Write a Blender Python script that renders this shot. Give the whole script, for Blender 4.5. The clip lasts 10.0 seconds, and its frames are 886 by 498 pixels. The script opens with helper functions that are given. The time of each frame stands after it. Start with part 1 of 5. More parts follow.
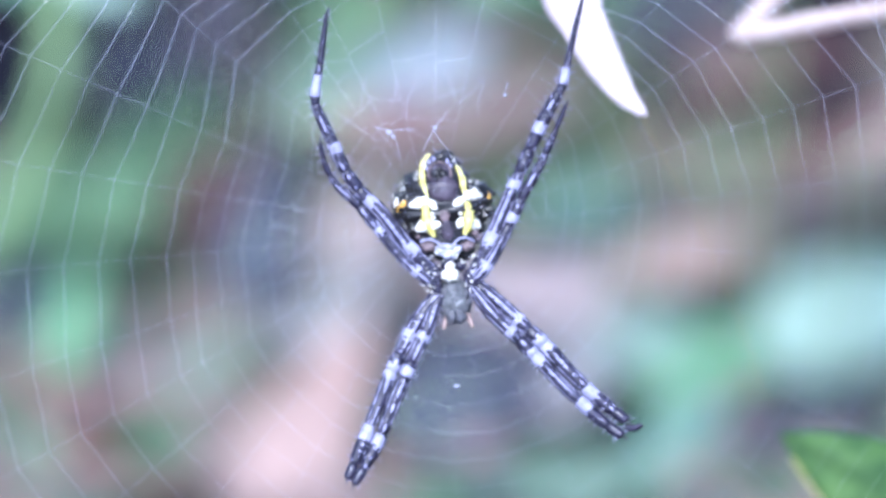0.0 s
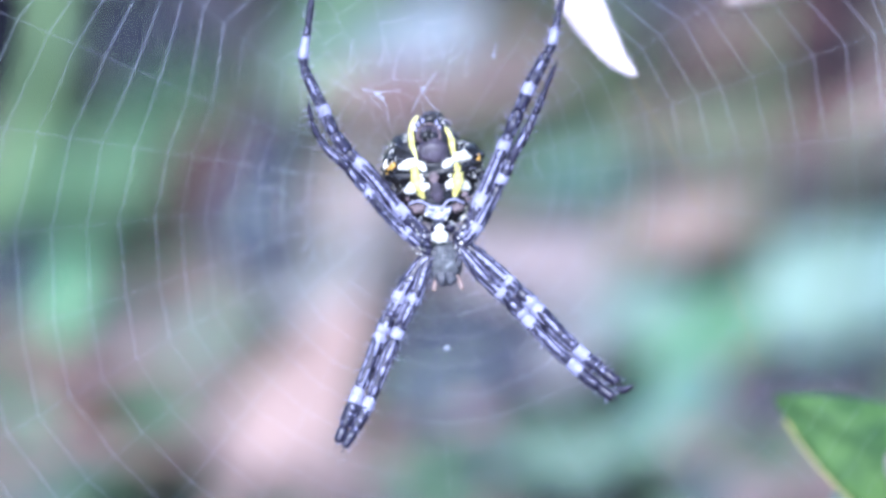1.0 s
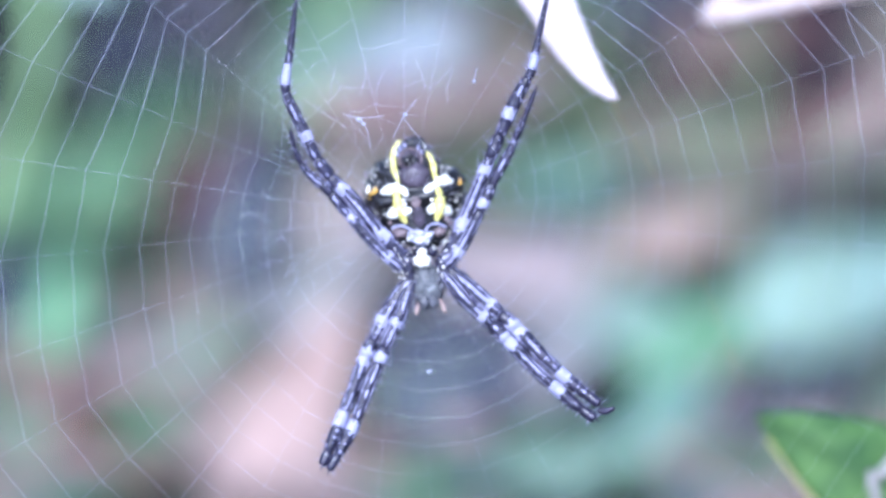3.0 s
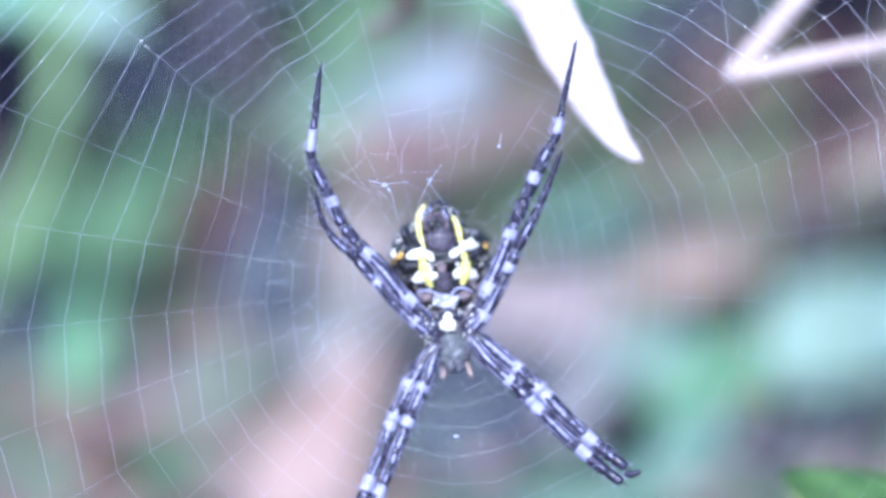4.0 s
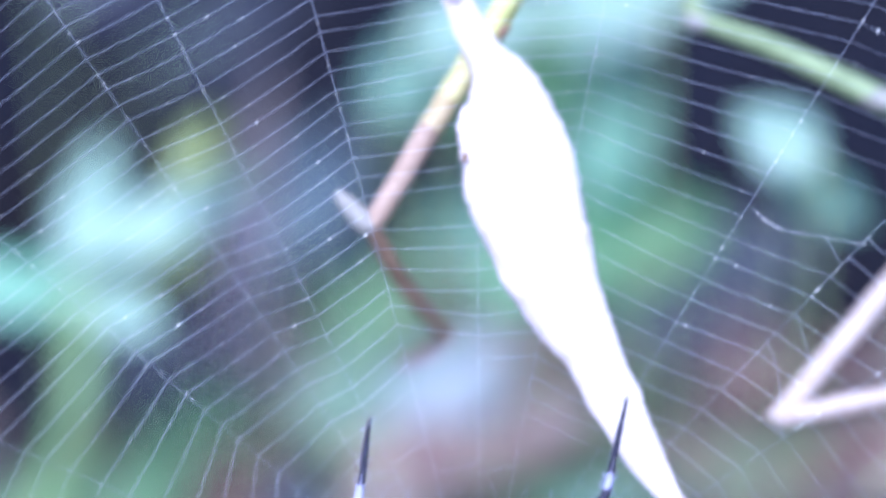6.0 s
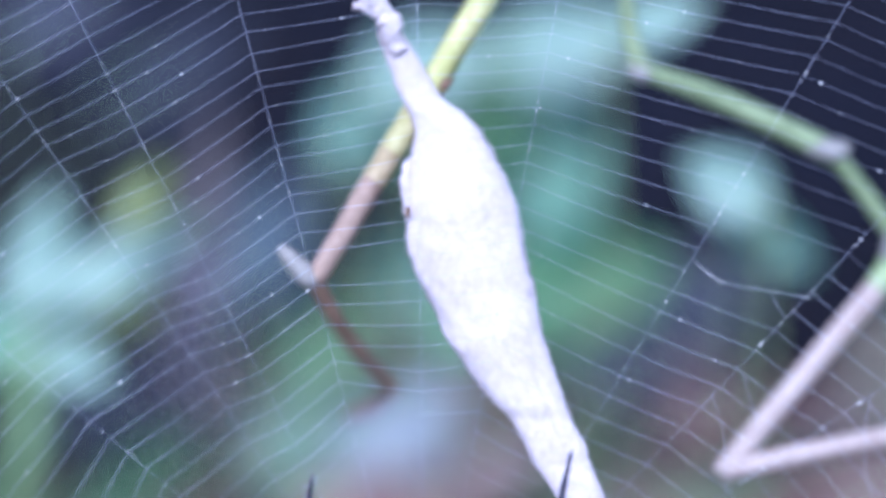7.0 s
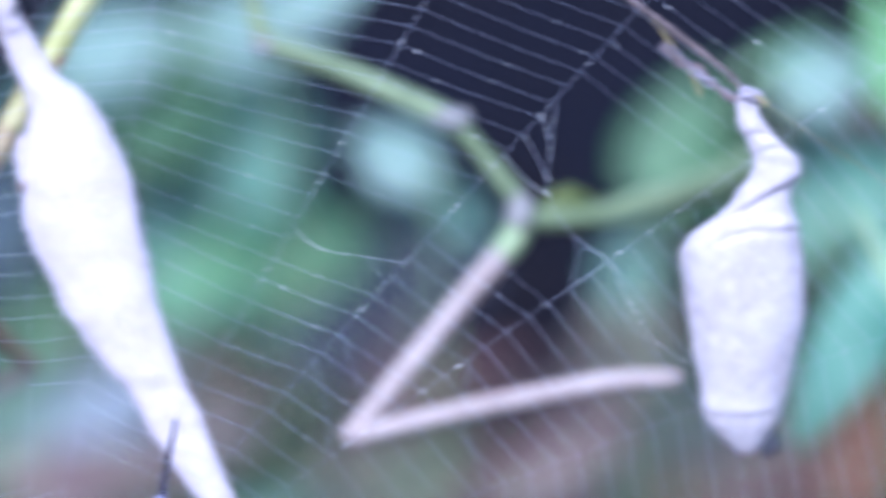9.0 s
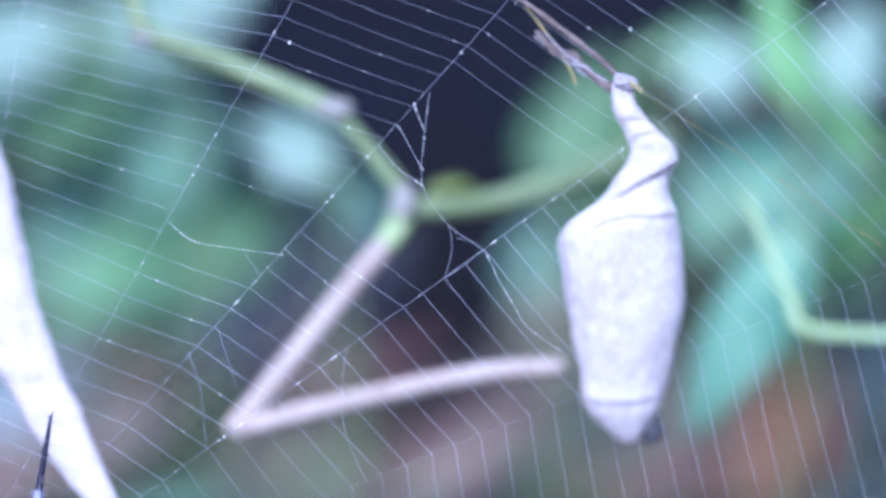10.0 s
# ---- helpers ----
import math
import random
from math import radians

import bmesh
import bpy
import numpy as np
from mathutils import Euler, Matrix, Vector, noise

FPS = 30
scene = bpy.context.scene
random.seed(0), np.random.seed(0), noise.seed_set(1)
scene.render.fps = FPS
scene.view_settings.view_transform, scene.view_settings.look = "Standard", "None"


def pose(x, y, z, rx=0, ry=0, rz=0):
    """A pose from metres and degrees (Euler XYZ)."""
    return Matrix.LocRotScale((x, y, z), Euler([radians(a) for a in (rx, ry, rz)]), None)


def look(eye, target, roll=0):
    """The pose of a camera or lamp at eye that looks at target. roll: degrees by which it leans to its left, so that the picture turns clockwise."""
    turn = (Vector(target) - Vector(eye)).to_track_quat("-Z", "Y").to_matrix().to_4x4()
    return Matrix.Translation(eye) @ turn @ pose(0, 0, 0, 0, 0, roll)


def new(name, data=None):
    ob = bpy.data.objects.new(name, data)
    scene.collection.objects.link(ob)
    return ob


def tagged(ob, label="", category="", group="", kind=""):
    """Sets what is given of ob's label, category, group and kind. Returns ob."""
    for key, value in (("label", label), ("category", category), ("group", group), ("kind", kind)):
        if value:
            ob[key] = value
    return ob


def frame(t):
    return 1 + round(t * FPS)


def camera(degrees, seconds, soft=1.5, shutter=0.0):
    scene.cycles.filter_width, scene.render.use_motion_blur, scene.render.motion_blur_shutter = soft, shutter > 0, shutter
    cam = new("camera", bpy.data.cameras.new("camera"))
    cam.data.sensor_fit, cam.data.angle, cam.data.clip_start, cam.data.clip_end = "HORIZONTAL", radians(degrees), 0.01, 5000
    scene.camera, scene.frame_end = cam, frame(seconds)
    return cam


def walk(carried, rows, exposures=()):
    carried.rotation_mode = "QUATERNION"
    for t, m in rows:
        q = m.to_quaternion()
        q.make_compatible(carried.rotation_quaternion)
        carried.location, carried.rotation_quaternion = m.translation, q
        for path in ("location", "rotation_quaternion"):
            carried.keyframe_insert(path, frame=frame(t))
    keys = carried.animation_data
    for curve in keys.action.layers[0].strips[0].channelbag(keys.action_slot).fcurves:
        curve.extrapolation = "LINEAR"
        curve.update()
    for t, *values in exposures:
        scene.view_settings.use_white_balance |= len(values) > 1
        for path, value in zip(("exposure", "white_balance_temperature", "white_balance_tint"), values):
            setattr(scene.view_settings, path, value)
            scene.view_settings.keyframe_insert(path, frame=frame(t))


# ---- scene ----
# All places below are in millimetres in the web's own frame: x to the side, y away behind the web, z up along it.
TILT, HUB_HEIGHT = 30.0, 44.0
M = Matrix.Translation((0, 0, HUB_HEIGHT / 1000)) @ Matrix.Rotation(radians(-TILT), 4, "X")

# ---- camera ----
cam = camera(15, 10.0, soft=3.2, shutter=0.5)
cam.data.dof.use_dof = True
cam.data.dof.focus_distance = 0.2306
cam.data.dof.aperture_fstop = 5.6
PATH = [
    (0, 0.798, -230.402, 1.202, 0.360, 0.142, 1.088),
    (0.5, 2.739, -229.427, 0.404, 0.516, 0.150, 0.877),
    (1, 3.139, -229.601, -1.271, 0.756, 0.112, 0.801),
    (1.5, 4.676, -231.701, -0.983, 0.952, -0.030, 0.546),
    (2, 5.465, -230.759, 0.754, 0.853, -0.315, 0.545),
    (2.5, 5.970, -231.493, 1.244, 0.875, -0.444, 0.492),
    (2.7, 5.644, -231.542, 1.905, 0.960, -0.404, 0.441),
    (3.8, 3.625, -231.812, 7.906, 0.758, -1.175, 0.158),
    (4, 3.277, -231.845, 11.295, 0.929, -1.486, 0.033),
    (4.3, 4.692, -230.757, 11.877, 1.417, -1.348, 0.249),
    (4.5, 3.651, -231.172, 13.140, 1.880, -1.085, 0.321),
    (4.7, -1.286, -231.446, 14.348, 1.658, -0.375, 0.373),
    (5, -5.833, -232.061, 19.119, 0.580, 0.070, 0.447),
    (5.5, -8.267, -229.145, 23.696, -0.084, -0.036, 0.297),
    (6, -5.726, -228.990, 29.458, -0.458, 0.015, 0.255),
    (6.2, -5.182, -227.971, 31.173, -0.555, 0.133, 0.098),
    (7.3, -1.813, -228.316, 33.043, -0.901, 0.211, -0.060),
    (7.5, -0.474, -228.731, 33.397, -0.836, 0.161, -0.024),
    (8, 1.207, -228.282, 33.092, -0.655, 0.019, -0.178),
    (8.5, 9.719, -229.706, 32.970, -0.733, 0.057, -0.589),
    (8.8, 18.506, -231.708, 31.130, -0.368, 0.161, -0.895),
    (9, 26.925, -231.690, 30.233, -0.073, 0.159, -1.150),
    (9.2, 33.666, -231.290, 30.992, -0.018, 0.090, -1.426),
    (9.5, 38.169, -231.384, 30.943, 0.475, -0.218, -1.623),
    (10, 37.289, -230.964, 30.314, 0.370, -0.074, -1.809),
]


def carried_pose(x, y, z, yaw, pitch, roll):
    turn = Matrix.Rotation(radians(yaw), 4, "Z") @ Matrix.Rotation(radians(90 + pitch), 4, "X") @ Matrix.Rotation(radians(roll), 4, "Z")
    return M @ Matrix.Translation((x / 1000, y / 1000, z / 1000)) @ turn


walk(cam, [(row[0], carried_pose(*row[1:])) for row in PATH],
     exposures=[(0, 1.40, 5070, 14), (4.5, 1.38, 4960, 14.5), (6.2, 1.36, 4830, 17), (7.3, 0.77, 4790, 17), (9, 0.90, 4800, 17), (10, 0.98, 4770, 16)])

# ---- light: a bright overcast sky ----
world = bpy.data.worlds.new("overcast_sky")
scene.world = world
world.use_nodes = True
wt = world.node_tree
sky = wt.nodes.new("ShaderNodeTexSky")
sky.sky_type = "NISHITA"
sky.sun_disc = False
sky.sun_elevation, sky.sun_rotation = radians(60), radians(200)
sky.dust_density = 4.0
wt.links.new(sky.outputs[0], wt.nodes["Background"].inputs[0])
wt.nodes["Background"].inputs[1].default_value = 0.12
sun = new("sun", bpy.data.lights.new("sun", "SUN"))
sun.data.energy, sun.data.angle, sun.data.color = 1.5, radians(25), (1.0, 0.97, 0.93)
sun.matrix_world = look((-0.17, -0.47, 0.87), (0, 0, 0))


# ---- materials ----
def surface(name, dark, light, size=1.0, rough=0.6, bump=0.2, through_light=0.0, fine=6.0, spec=0.5, island=0.0, contrast=(0.35, 0.65)):
    """Two-scale mottled paint between two colours; size is the large mottling in millimetres."""
    m = bpy.data.materials.new(name)
    m.use_nodes = True
    nt = m.node_tree
    b = nt.nodes["Principled BSDF"]
    co = nt.nodes.new("ShaderNodeTexCoord")
    big, small = nt.nodes.new("ShaderNodeTexNoise"), nt.nodes.new("ShaderNodeTexNoise")
    big.inputs["Scale"].default_value, small.inputs["Scale"].default_value = 1000 / size / 2, 1000 / size / 2 * fine
    big.inputs["Detail"].default_value = small.inputs["Detail"].default_value = 4
    mix = nt.nodes.new("ShaderNodeMath")
    mix.operation = "MULTIPLY_ADD"
    mix.inputs[1].default_value = 0.45
    nt.links.new(co.outputs["Object"], big.inputs["Vector"])
    nt.links.new(co.outputs["Object"], small.inputs["Vector"])
    nt.links.new(small.outputs["Fac"], mix.inputs[0])
    half = nt.nodes.new("ShaderNodeMath")
    half.operation = "MULTIPLY"
    half.inputs[1].default_value = 0.55
    nt.links.new(big.outputs["Fac"], half.inputs[0])
    nt.links.new(half.outputs[0], mix.inputs[2])
    ramp = nt.nodes.new("ShaderNodeValToRGB")
    ramp.color_ramp.elements[0].position, ramp.color_ramp.elements[1].position = contrast
    ramp.color_ramp.elements[0].color, ramp.color_ramp.elements[1].color = (*dark, 1), (*light, 1)
    nt.links.new(mix.outputs[0], ramp.inputs[0])
    colour = ramp.outputs[0]
    if island:
        geo = nt.nodes.new("ShaderNodeNewGeometry")
        hsv = nt.nodes.new("ShaderNodeHueSaturation")
        span = nt.nodes.new("ShaderNodeMapRange")
        span.inputs[3].default_value, span.inputs[4].default_value = 1 - island, 1 + island
        nt.links.new(geo.outputs["Random Per Island"], span.inputs[0])
        nt.links.new(span.outputs[0], hsv.inputs["Value"])
        nt.links.new(colour, hsv.inputs["Color"])
        colour = hsv.outputs[0]
    nt.links.new(colour, b.inputs["Base Color"])
    b.inputs["Roughness"].default_value = rough
    b.inputs["Specular IOR Level"].default_value = spec
    if bump:
        bp = nt.nodes.new("ShaderNodeBump")
        bp.inputs["Strength"].default_value, bp.inputs["Distance"].default_value = bump, size / 8000
        nt.links.new(mix.outputs[0], bp.inputs["Height"])
        nt.links.new(bp.outputs[0], b.inputs["Normal"])
    if through_light:
        tr = nt.nodes.new("ShaderNodeBsdfTranslucent")
        ms = nt.nodes.new("ShaderNodeMixShader")
        ms.inputs[0].default_value = through_light
        nt.links.new(colour, tr.inputs[0])
        nt.links.new(b.outputs[0], ms.inputs[1])
        nt.links.new(tr.outputs[0], ms.inputs[2])
        nt.links.new(ms.outputs[0], nt.nodes["Material Output"].inputs[0])
    return m


SILK = surface("spider_silk", (0.44, 0.46, 0.58), (0.64, 0.66, 0.79), 2, 0.4, 0, 0.2)
DUST = surface("pale_dust", (0.6, 0.58, 0.55), (0.85, 0.83, 0.8), 0.3, 0.8, 0.2)
# dark skin with a bluish sheen of glare mixed into the colour
LEG_DARK = surface("dark_leg", (0.011, 0.009, 0.024), (0.055, 0.047, 0.10), 0.35, 0.35, 0.4, 0, 5, 0.6, 0, (0.45, 0.75))
LEG_PALE = surface("pale_leg", (0.26, 0.256, 0.385), (0.47, 0.46, 0.63), 0.35, 0.5, 0.3)
LEG_MOTTLED = surface("mottled_grey_skin", (0.10, 0.10, 0.17), (0.66, 0.66, 0.78), 0.25, 0.5, 0.5, 0, 4, 0.5, 0, (0.42, 0.58))
# grey flecks, and the silvery highlights along the legs as a colour
LEG_GREY = surface("grey_leg_and_sheen", (0.20, 0.195, 0.33), (0.49, 0.475, 0.67), 0.4, 0.4, 0.3)
BLACK_SKIN = surface("black_abdomen", (0.006, 0.005, 0.006), (0.05, 0.045, 0.04), 0.5, 0.3, 0.5, 0, 5, 0.6, 0, (0.5, 0.8))
YELLOW = surface("yellow_marking", (0.52, 0.45, 0.04), (0.86, 0.82, 0.34), 0.3, 0.5, 0.2)
ORANGE = surface("orange_marking", (0.55, 0.28, 0.03), (0.8, 0.5, 0.08), 0.5, 0.5, 0.2)
CREAM = surface("cream_marking", (0.75, 0.72, 0.6), (0.9, 0.88, 0.82), 0.5, 0.5, 0.2)
SPINNERET = surface("spinneret_brown", (0.02, 0.015, 0.022), (0.10, 0.078, 0.11), 0.6, 0.45, 0.4)
GREY_SKIN = surface("grey_skin", (0.03, 0.032, 0.038), (0.22, 0.225, 0.235), 0.6, 0.5, 0.4)
DARK_SKIN = surface("dark_grey_skin", (0.03, 0.03, 0.035), (0.12, 0.12, 0.14), 0.4, 0.45, 0.4)
PALE_GREY_SKIN = surface("pale_grey_skin", (0.22, 0.23, 0.23), (0.5, 0.5, 0.5), 0.4, 0.5, 0.4)
LUNG = surface("pinkish_brown_cover", (0.06, 0.043, 0.045), (0.30, 0.225, 0.23), 0.5, 0.5, 0.3)
PALP = surface("orange_palp", (0.20, 0.13, 0.11), (0.42, 0.31, 0.27), 0.4, 0.5, 0.2)
PAPER = surface("white_papery_silk", (0.63, 0.54, 0.545), (0.82, 0.725, 0.73), 2.0, 0.8, 0.4, 0.15, 7)
PAPER_GREY = surface("grey_papery_silk", (0.565, 0.49, 0.50), (0.755, 0.675, 0.675), 1.8, 0.8, 0.3, 0.1, 4)
STEM_GREEN = surface("green_stem", (0.15, 0.20, 0.085), (0.30, 0.37, 0.19), 2.0, 0.5, 0.2)
STEM_PALE = surface("pale_green_stem", (0.35, 0.5, 0.22), (0.55, 0.7, 0.42), 3.0, 0.55, 0.2)
STEM_MID = surface("fresh_green_stem", (0.16, 0.27, 0.11), (0.29, 0.42, 0.20), 3.0, 0.55, 0.2)
STEM_LIGHT = surface("light_green_stem", (0.24, 0.33, 0.13), (0.42, 0.50, 0.27), 2.0, 0.5, 0.2)
STEM_TAN = surface("tan_dry_stem", (0.36, 0.27, 0.235), (0.60, 0.50, 0.455), 1.5, 0.7, 0.4)
TWIG_TAN = surface("pinkish_tan_twig", (0.29, 0.19, 0.14), (0.46, 0.33, 0.26), 1.5, 0.7, 0.4)
STEM_YELLOW = surface("yellow_green_stem", (0.42, 0.42, 0.12), (0.66, 0.64, 0.3), 2.0, 0.6, 0.3)
STEM_STRAW = surface("straw_coloured_stem", (0.40, 0.36, 0.13), (0.60, 0.54, 0.28), 2.0, 0.6, 0.3)
STEM_FAWN = surface("fawn_stem", (0.36, 0.27, 0.13), (0.53, 0.42, 0.26), 2.0, 0.6, 0.3)
STEM_BROWN = surface("brown_dry_stem", (0.15, 0.09, 0.055), (0.30, 0.19, 0.125), 1.0, 0.7, 0.4)
NODE_PALE = surface("pale_stem_node", (0.20, 0.185, 0.17), (0.39, 0.365, 0.335), 1.0, 0.7, 0.4)
STALK_BROWN = surface("dim_brown_stalk", (0.06, 0.05, 0.05), (0.13, 0.11, 0.11), 3.0, 0.7, 0.4)
STALK_MAUVE = surface("mauve_grey_stalk", (0.26, 0.23, 0.27), (0.44, 0.39, 0.45), 3.0, 0.7, 0.4)
# fresh green lightened: glossy highlights from the sky are in this colour
LEAF_AQUA = surface("sky_glossed_fresh_leaf", (0.225, 0.355, 0.27), (0.355, 0.50, 0.405), 4.0, 0.4, 0.2, 0.25)
LEAF_GREEN = surface("green_leaf", (0.065, 0.17, 0.06), (0.15, 0.29, 0.125), 4.0, 0.45, 0.2, 0.25)
LEAF_MINT = surface("mint_green_leaf", (0.13, 0.33, 0.21), (0.26, 0.47, 0.32), 4.0, 0.4, 0.2, 0.25)
# deep bluish: shade between the plants put into the leaf colour
LEAF_DEEP = surface("bluish_shade_leaf", (0.035, 0.06, 0.09), (0.08, 0.12, 0.16), 4.0, 0.5, 0.2, 0.15)
LEAF_TEAL = surface("bluish_green_leaf", (0.07, 0.17, 0.12), (0.15, 0.28, 0.21), 4.0, 0.45, 0.2, 0.2)
# the sky's pale bluish reflection is painted as the leaf's base colour
LEAF_SKY = surface("sky_sheen_leaf", (0.19, 0.22, 0.245), (0.28, 0.31, 0.34), 4.0, 0.4, 0.2, 0.15)
LEAF_SAGE = surface("grey_green_leaf", (0.105, 0.19, 0.125), (0.20, 0.30, 0.215), 4.0, 0.5, 0.2, 0.2)
# slate and navy: background shade and haze painted as leaf colours
LEAF_SLATE = surface("slate_shade_leaf", (0.028, 0.030, 0.052), (0.058, 0.062, 0.097), 4.0, 0.6, 0.2, 0.1, 6, 0.3)
LEAF_NAVY = surface("navy_shade_leaf", (0.010, 0.013, 0.026), (0.026, 0.031, 0.055), 4.0, 0.6, 0.2, 0.05, 6, 0.3)
LEAF_FRESH = surface("fresh_green_leaf", (0.08, 0.25, 0.095), (0.16, 0.37, 0.18), 4.0, 0.45, 0.2, 0.25)
LEAF_OLIVE = surface("olive_leaf", (0.10, 0.14, 0.03), (0.24, 0.28, 0.08), 4.0, 0.5, 0.2, 0.2)
LEAF_LIME = surface("bright_green_leaf", (0.03, 0.085, 0.02), (0.12, 0.225, 0.055), 4.0, 0.6, 0.3, 0.15, 4, 0.3)
LEAF_BRIGHT = surface("sunlit_green_leaf", (0.10, 0.29, 0.08), (0.20, 0.45, 0.15), 3.0, 0.45, 0.2, 0.3)
LEAF_EDGE = surface("yellowed_leaf_edge", (0.45, 0.42, 0.12), (0.7, 0.62, 0.3), 1.5, 0.6, 0.2, 0.2)
DEAD_PINK = surface("pinkish_dead_leaf", (0.29, 0.19, 0.155), (0.475, 0.335, 0.28), 6.0, 0.75, 0.3, 0.1)
DEAD_ASH = surface("ash_grey_dead_leaf", (0.19, 0.18, 0.17), (0.32, 0.31, 0.30), 5.0, 0.75, 0.3, 0.1)
DEAD_PALE = surface("pale_pinkish_dead_leaf", (0.33, 0.26, 0.24), (0.54, 0.44, 0.41), 6.0, 0.75, 0.3, 0.1)
DEAD_BROWN = surface("brown_dead_leaf", (0.125, 0.078, 0.068), (0.26, 0.17, 0.15), 5.0, 0.75, 0.3, 0.1)
DEAD_RUST = surface("rusty_dead_leaf", (0.18, 0.07, 0.04), (0.31, 0.145, 0.085), 5.0, 0.75, 0.3, 0.1)
DEAD_OLIVE = surface("olive_dead_leaf", (0.15, 0.17, 0.10), (0.27, 0.29, 0.19), 5.0, 0.75, 0.3, 0.1)
DEAD_DARK = surface("dark_brown_dead_leaf", (0.085, 0.042, 0.04), (0.17, 0.09, 0.08), 5.0, 0.75, 0.3, 0.1)
DEAD_TAN = surface("tan_dead_leaf", (0.22, 0.19, 0.13), (0.42, 0.36, 0.27), 5.0, 0.75, 0.3, 0.1)
DEAD_MID = surface("faded_dead_leaf", (0.15, 0.11, 0.10), (0.28, 0.21, 0.20), 6.0, 0.75, 0.3, 0.1)
# soil and litter: deep shade under the plants put into near-black bluish colours
SOIL = surface("shade_darkened_soil", (0.003, 0.0035, 0.007), (0.0125, 0.013, 0.025), 8.0, 1.0, 0.8, 0, 10, 0.15)
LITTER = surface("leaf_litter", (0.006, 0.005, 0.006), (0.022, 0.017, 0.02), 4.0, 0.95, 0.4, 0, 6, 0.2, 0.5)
COVER = surface("mixed_small_leaves", (0.5, 0.5, 0.5), (1.0, 1.0, 1.0), 3.0, 0.7, 0.2, 0.15, 6, 0.4)
nt = COVER.node_tree
island = nt.nodes.new("ShaderNodeNewGeometry")
kinds = nt.nodes.new("ShaderNodeValToRGB")
kinds.color_ramp.interpolation = "CONSTANT"
for at, tone in ((0.0, (0.12, 0.20, 0.11)), (0.25, (0.30, 0.22, 0.19)), (0.45, (0.11, 0.15, 0.14)), (0.58, (0.40, 0.29, 0.26)), (0.76, (0.19, 0.29, 0.17)), (0.9, (0.20, 0.12, 0.09))):
    stop = kinds.color_ramp.elements[0] if at == 0.0 else kinds.color_ramp.elements.new(at)
    stop.color = (*tone, 1)
kinds.color_ramp.elements.remove(kinds.color_ramp.elements[-1])
tint = nt.nodes.new("ShaderNodeMix")
tint.data_type, tint.blend_type = "RGBA", "MULTIPLY"
tint.inputs[0].default_value = 1.0
nt.links.new(island.outputs["Random Per Island"], kinds.inputs[0])
nt.links.new(kinds.outputs[0], tint.inputs[6])
nt.links.new([n for n in nt.nodes if n.bl_idname == "ShaderNodeValToRGB" and n != kinds][0].outputs[0], tint.inputs[7])
for n in nt.nodes:
    if n.bl_idname == "ShaderNodeBsdfPrincipled":
        nt.links.new(tint.outputs[2], n.inputs["Base Color"])
    if n.bl_idname == "ShaderNodeBsdfTranslucent":
        nt.links.new(tint.outputs[2], n.inputs[0])
SINEW = surface("brown_dry_sinew", (0.10, 0.07, 0.065), (0.28, 0.21, 0.20), 0.6, 0.6, 0.4)
FIBRE = surface("golden_dry_fibre", (0.22, 0.17, 0.06), (0.46, 0.38, 0.18), 0.6, 0.6, 0.3)


# ---- building helpers ----
def place(p):
    return M @ (Vector(p) / 1000)


def thing(name, base, label, category, group="", kind=""):
    ob = new(name)
    ob.empty_display_size = 0.002
    ob.location = place(base)
    return tagged(ob, label, category, group, kind)


def whereabouts(ob):
    return ob.location + (whereabouts(ob.parent) if ob.parent else Vector())


def part(name, bm, material, parent=None, label="", smooth=True):
    """Links a bmesh drawn in the web's millimetres as one mesh object."""
    me = bpy.data.meshes.new(name)
    for v in bm.verts:
        v.co = place(v.co)
    mid = sum((v.co for v in bm.verts), Vector()) / max(1, len(bm.verts))
    for v in bm.verts:
        v.co -= mid
    bmesh.ops.recalc_face_normals(bm, faces=bm.faces)
    for f in bm.faces:
        f.smooth = smooth
    bm.to_mesh(me)
    bm.free()
    me.materials.append(material)
    ob = new(name, me)
    if parent:
        ob.parent = parent
        ob.location = mid - whereabouts(parent)
    else:
        ob.location = mid
    return tagged(ob, label)


def smooth_path(points, per=6):
    """Catmull-Rom through the points; each may carry a radius as a fourth number."""
    pts = [Vector(p).to_4d() if len(p) == 3 else Vector(p) for p in points]
    out = []
    for n in range(len(pts) - 1):
        a, b, c, d = pts[max(n - 1, 0)], pts[n], pts[n + 1], pts[min(n + 2, len(pts) - 1)]
        for k in range(per):
            t = k / per
            out.append(0.5 * (2 * b + (c - a) * t + (2 * a - 5 * b + 4 * c - d) * t * t + (3 * b - a - 3 * c + d) * t**3))
    return out + [pts[-1]]


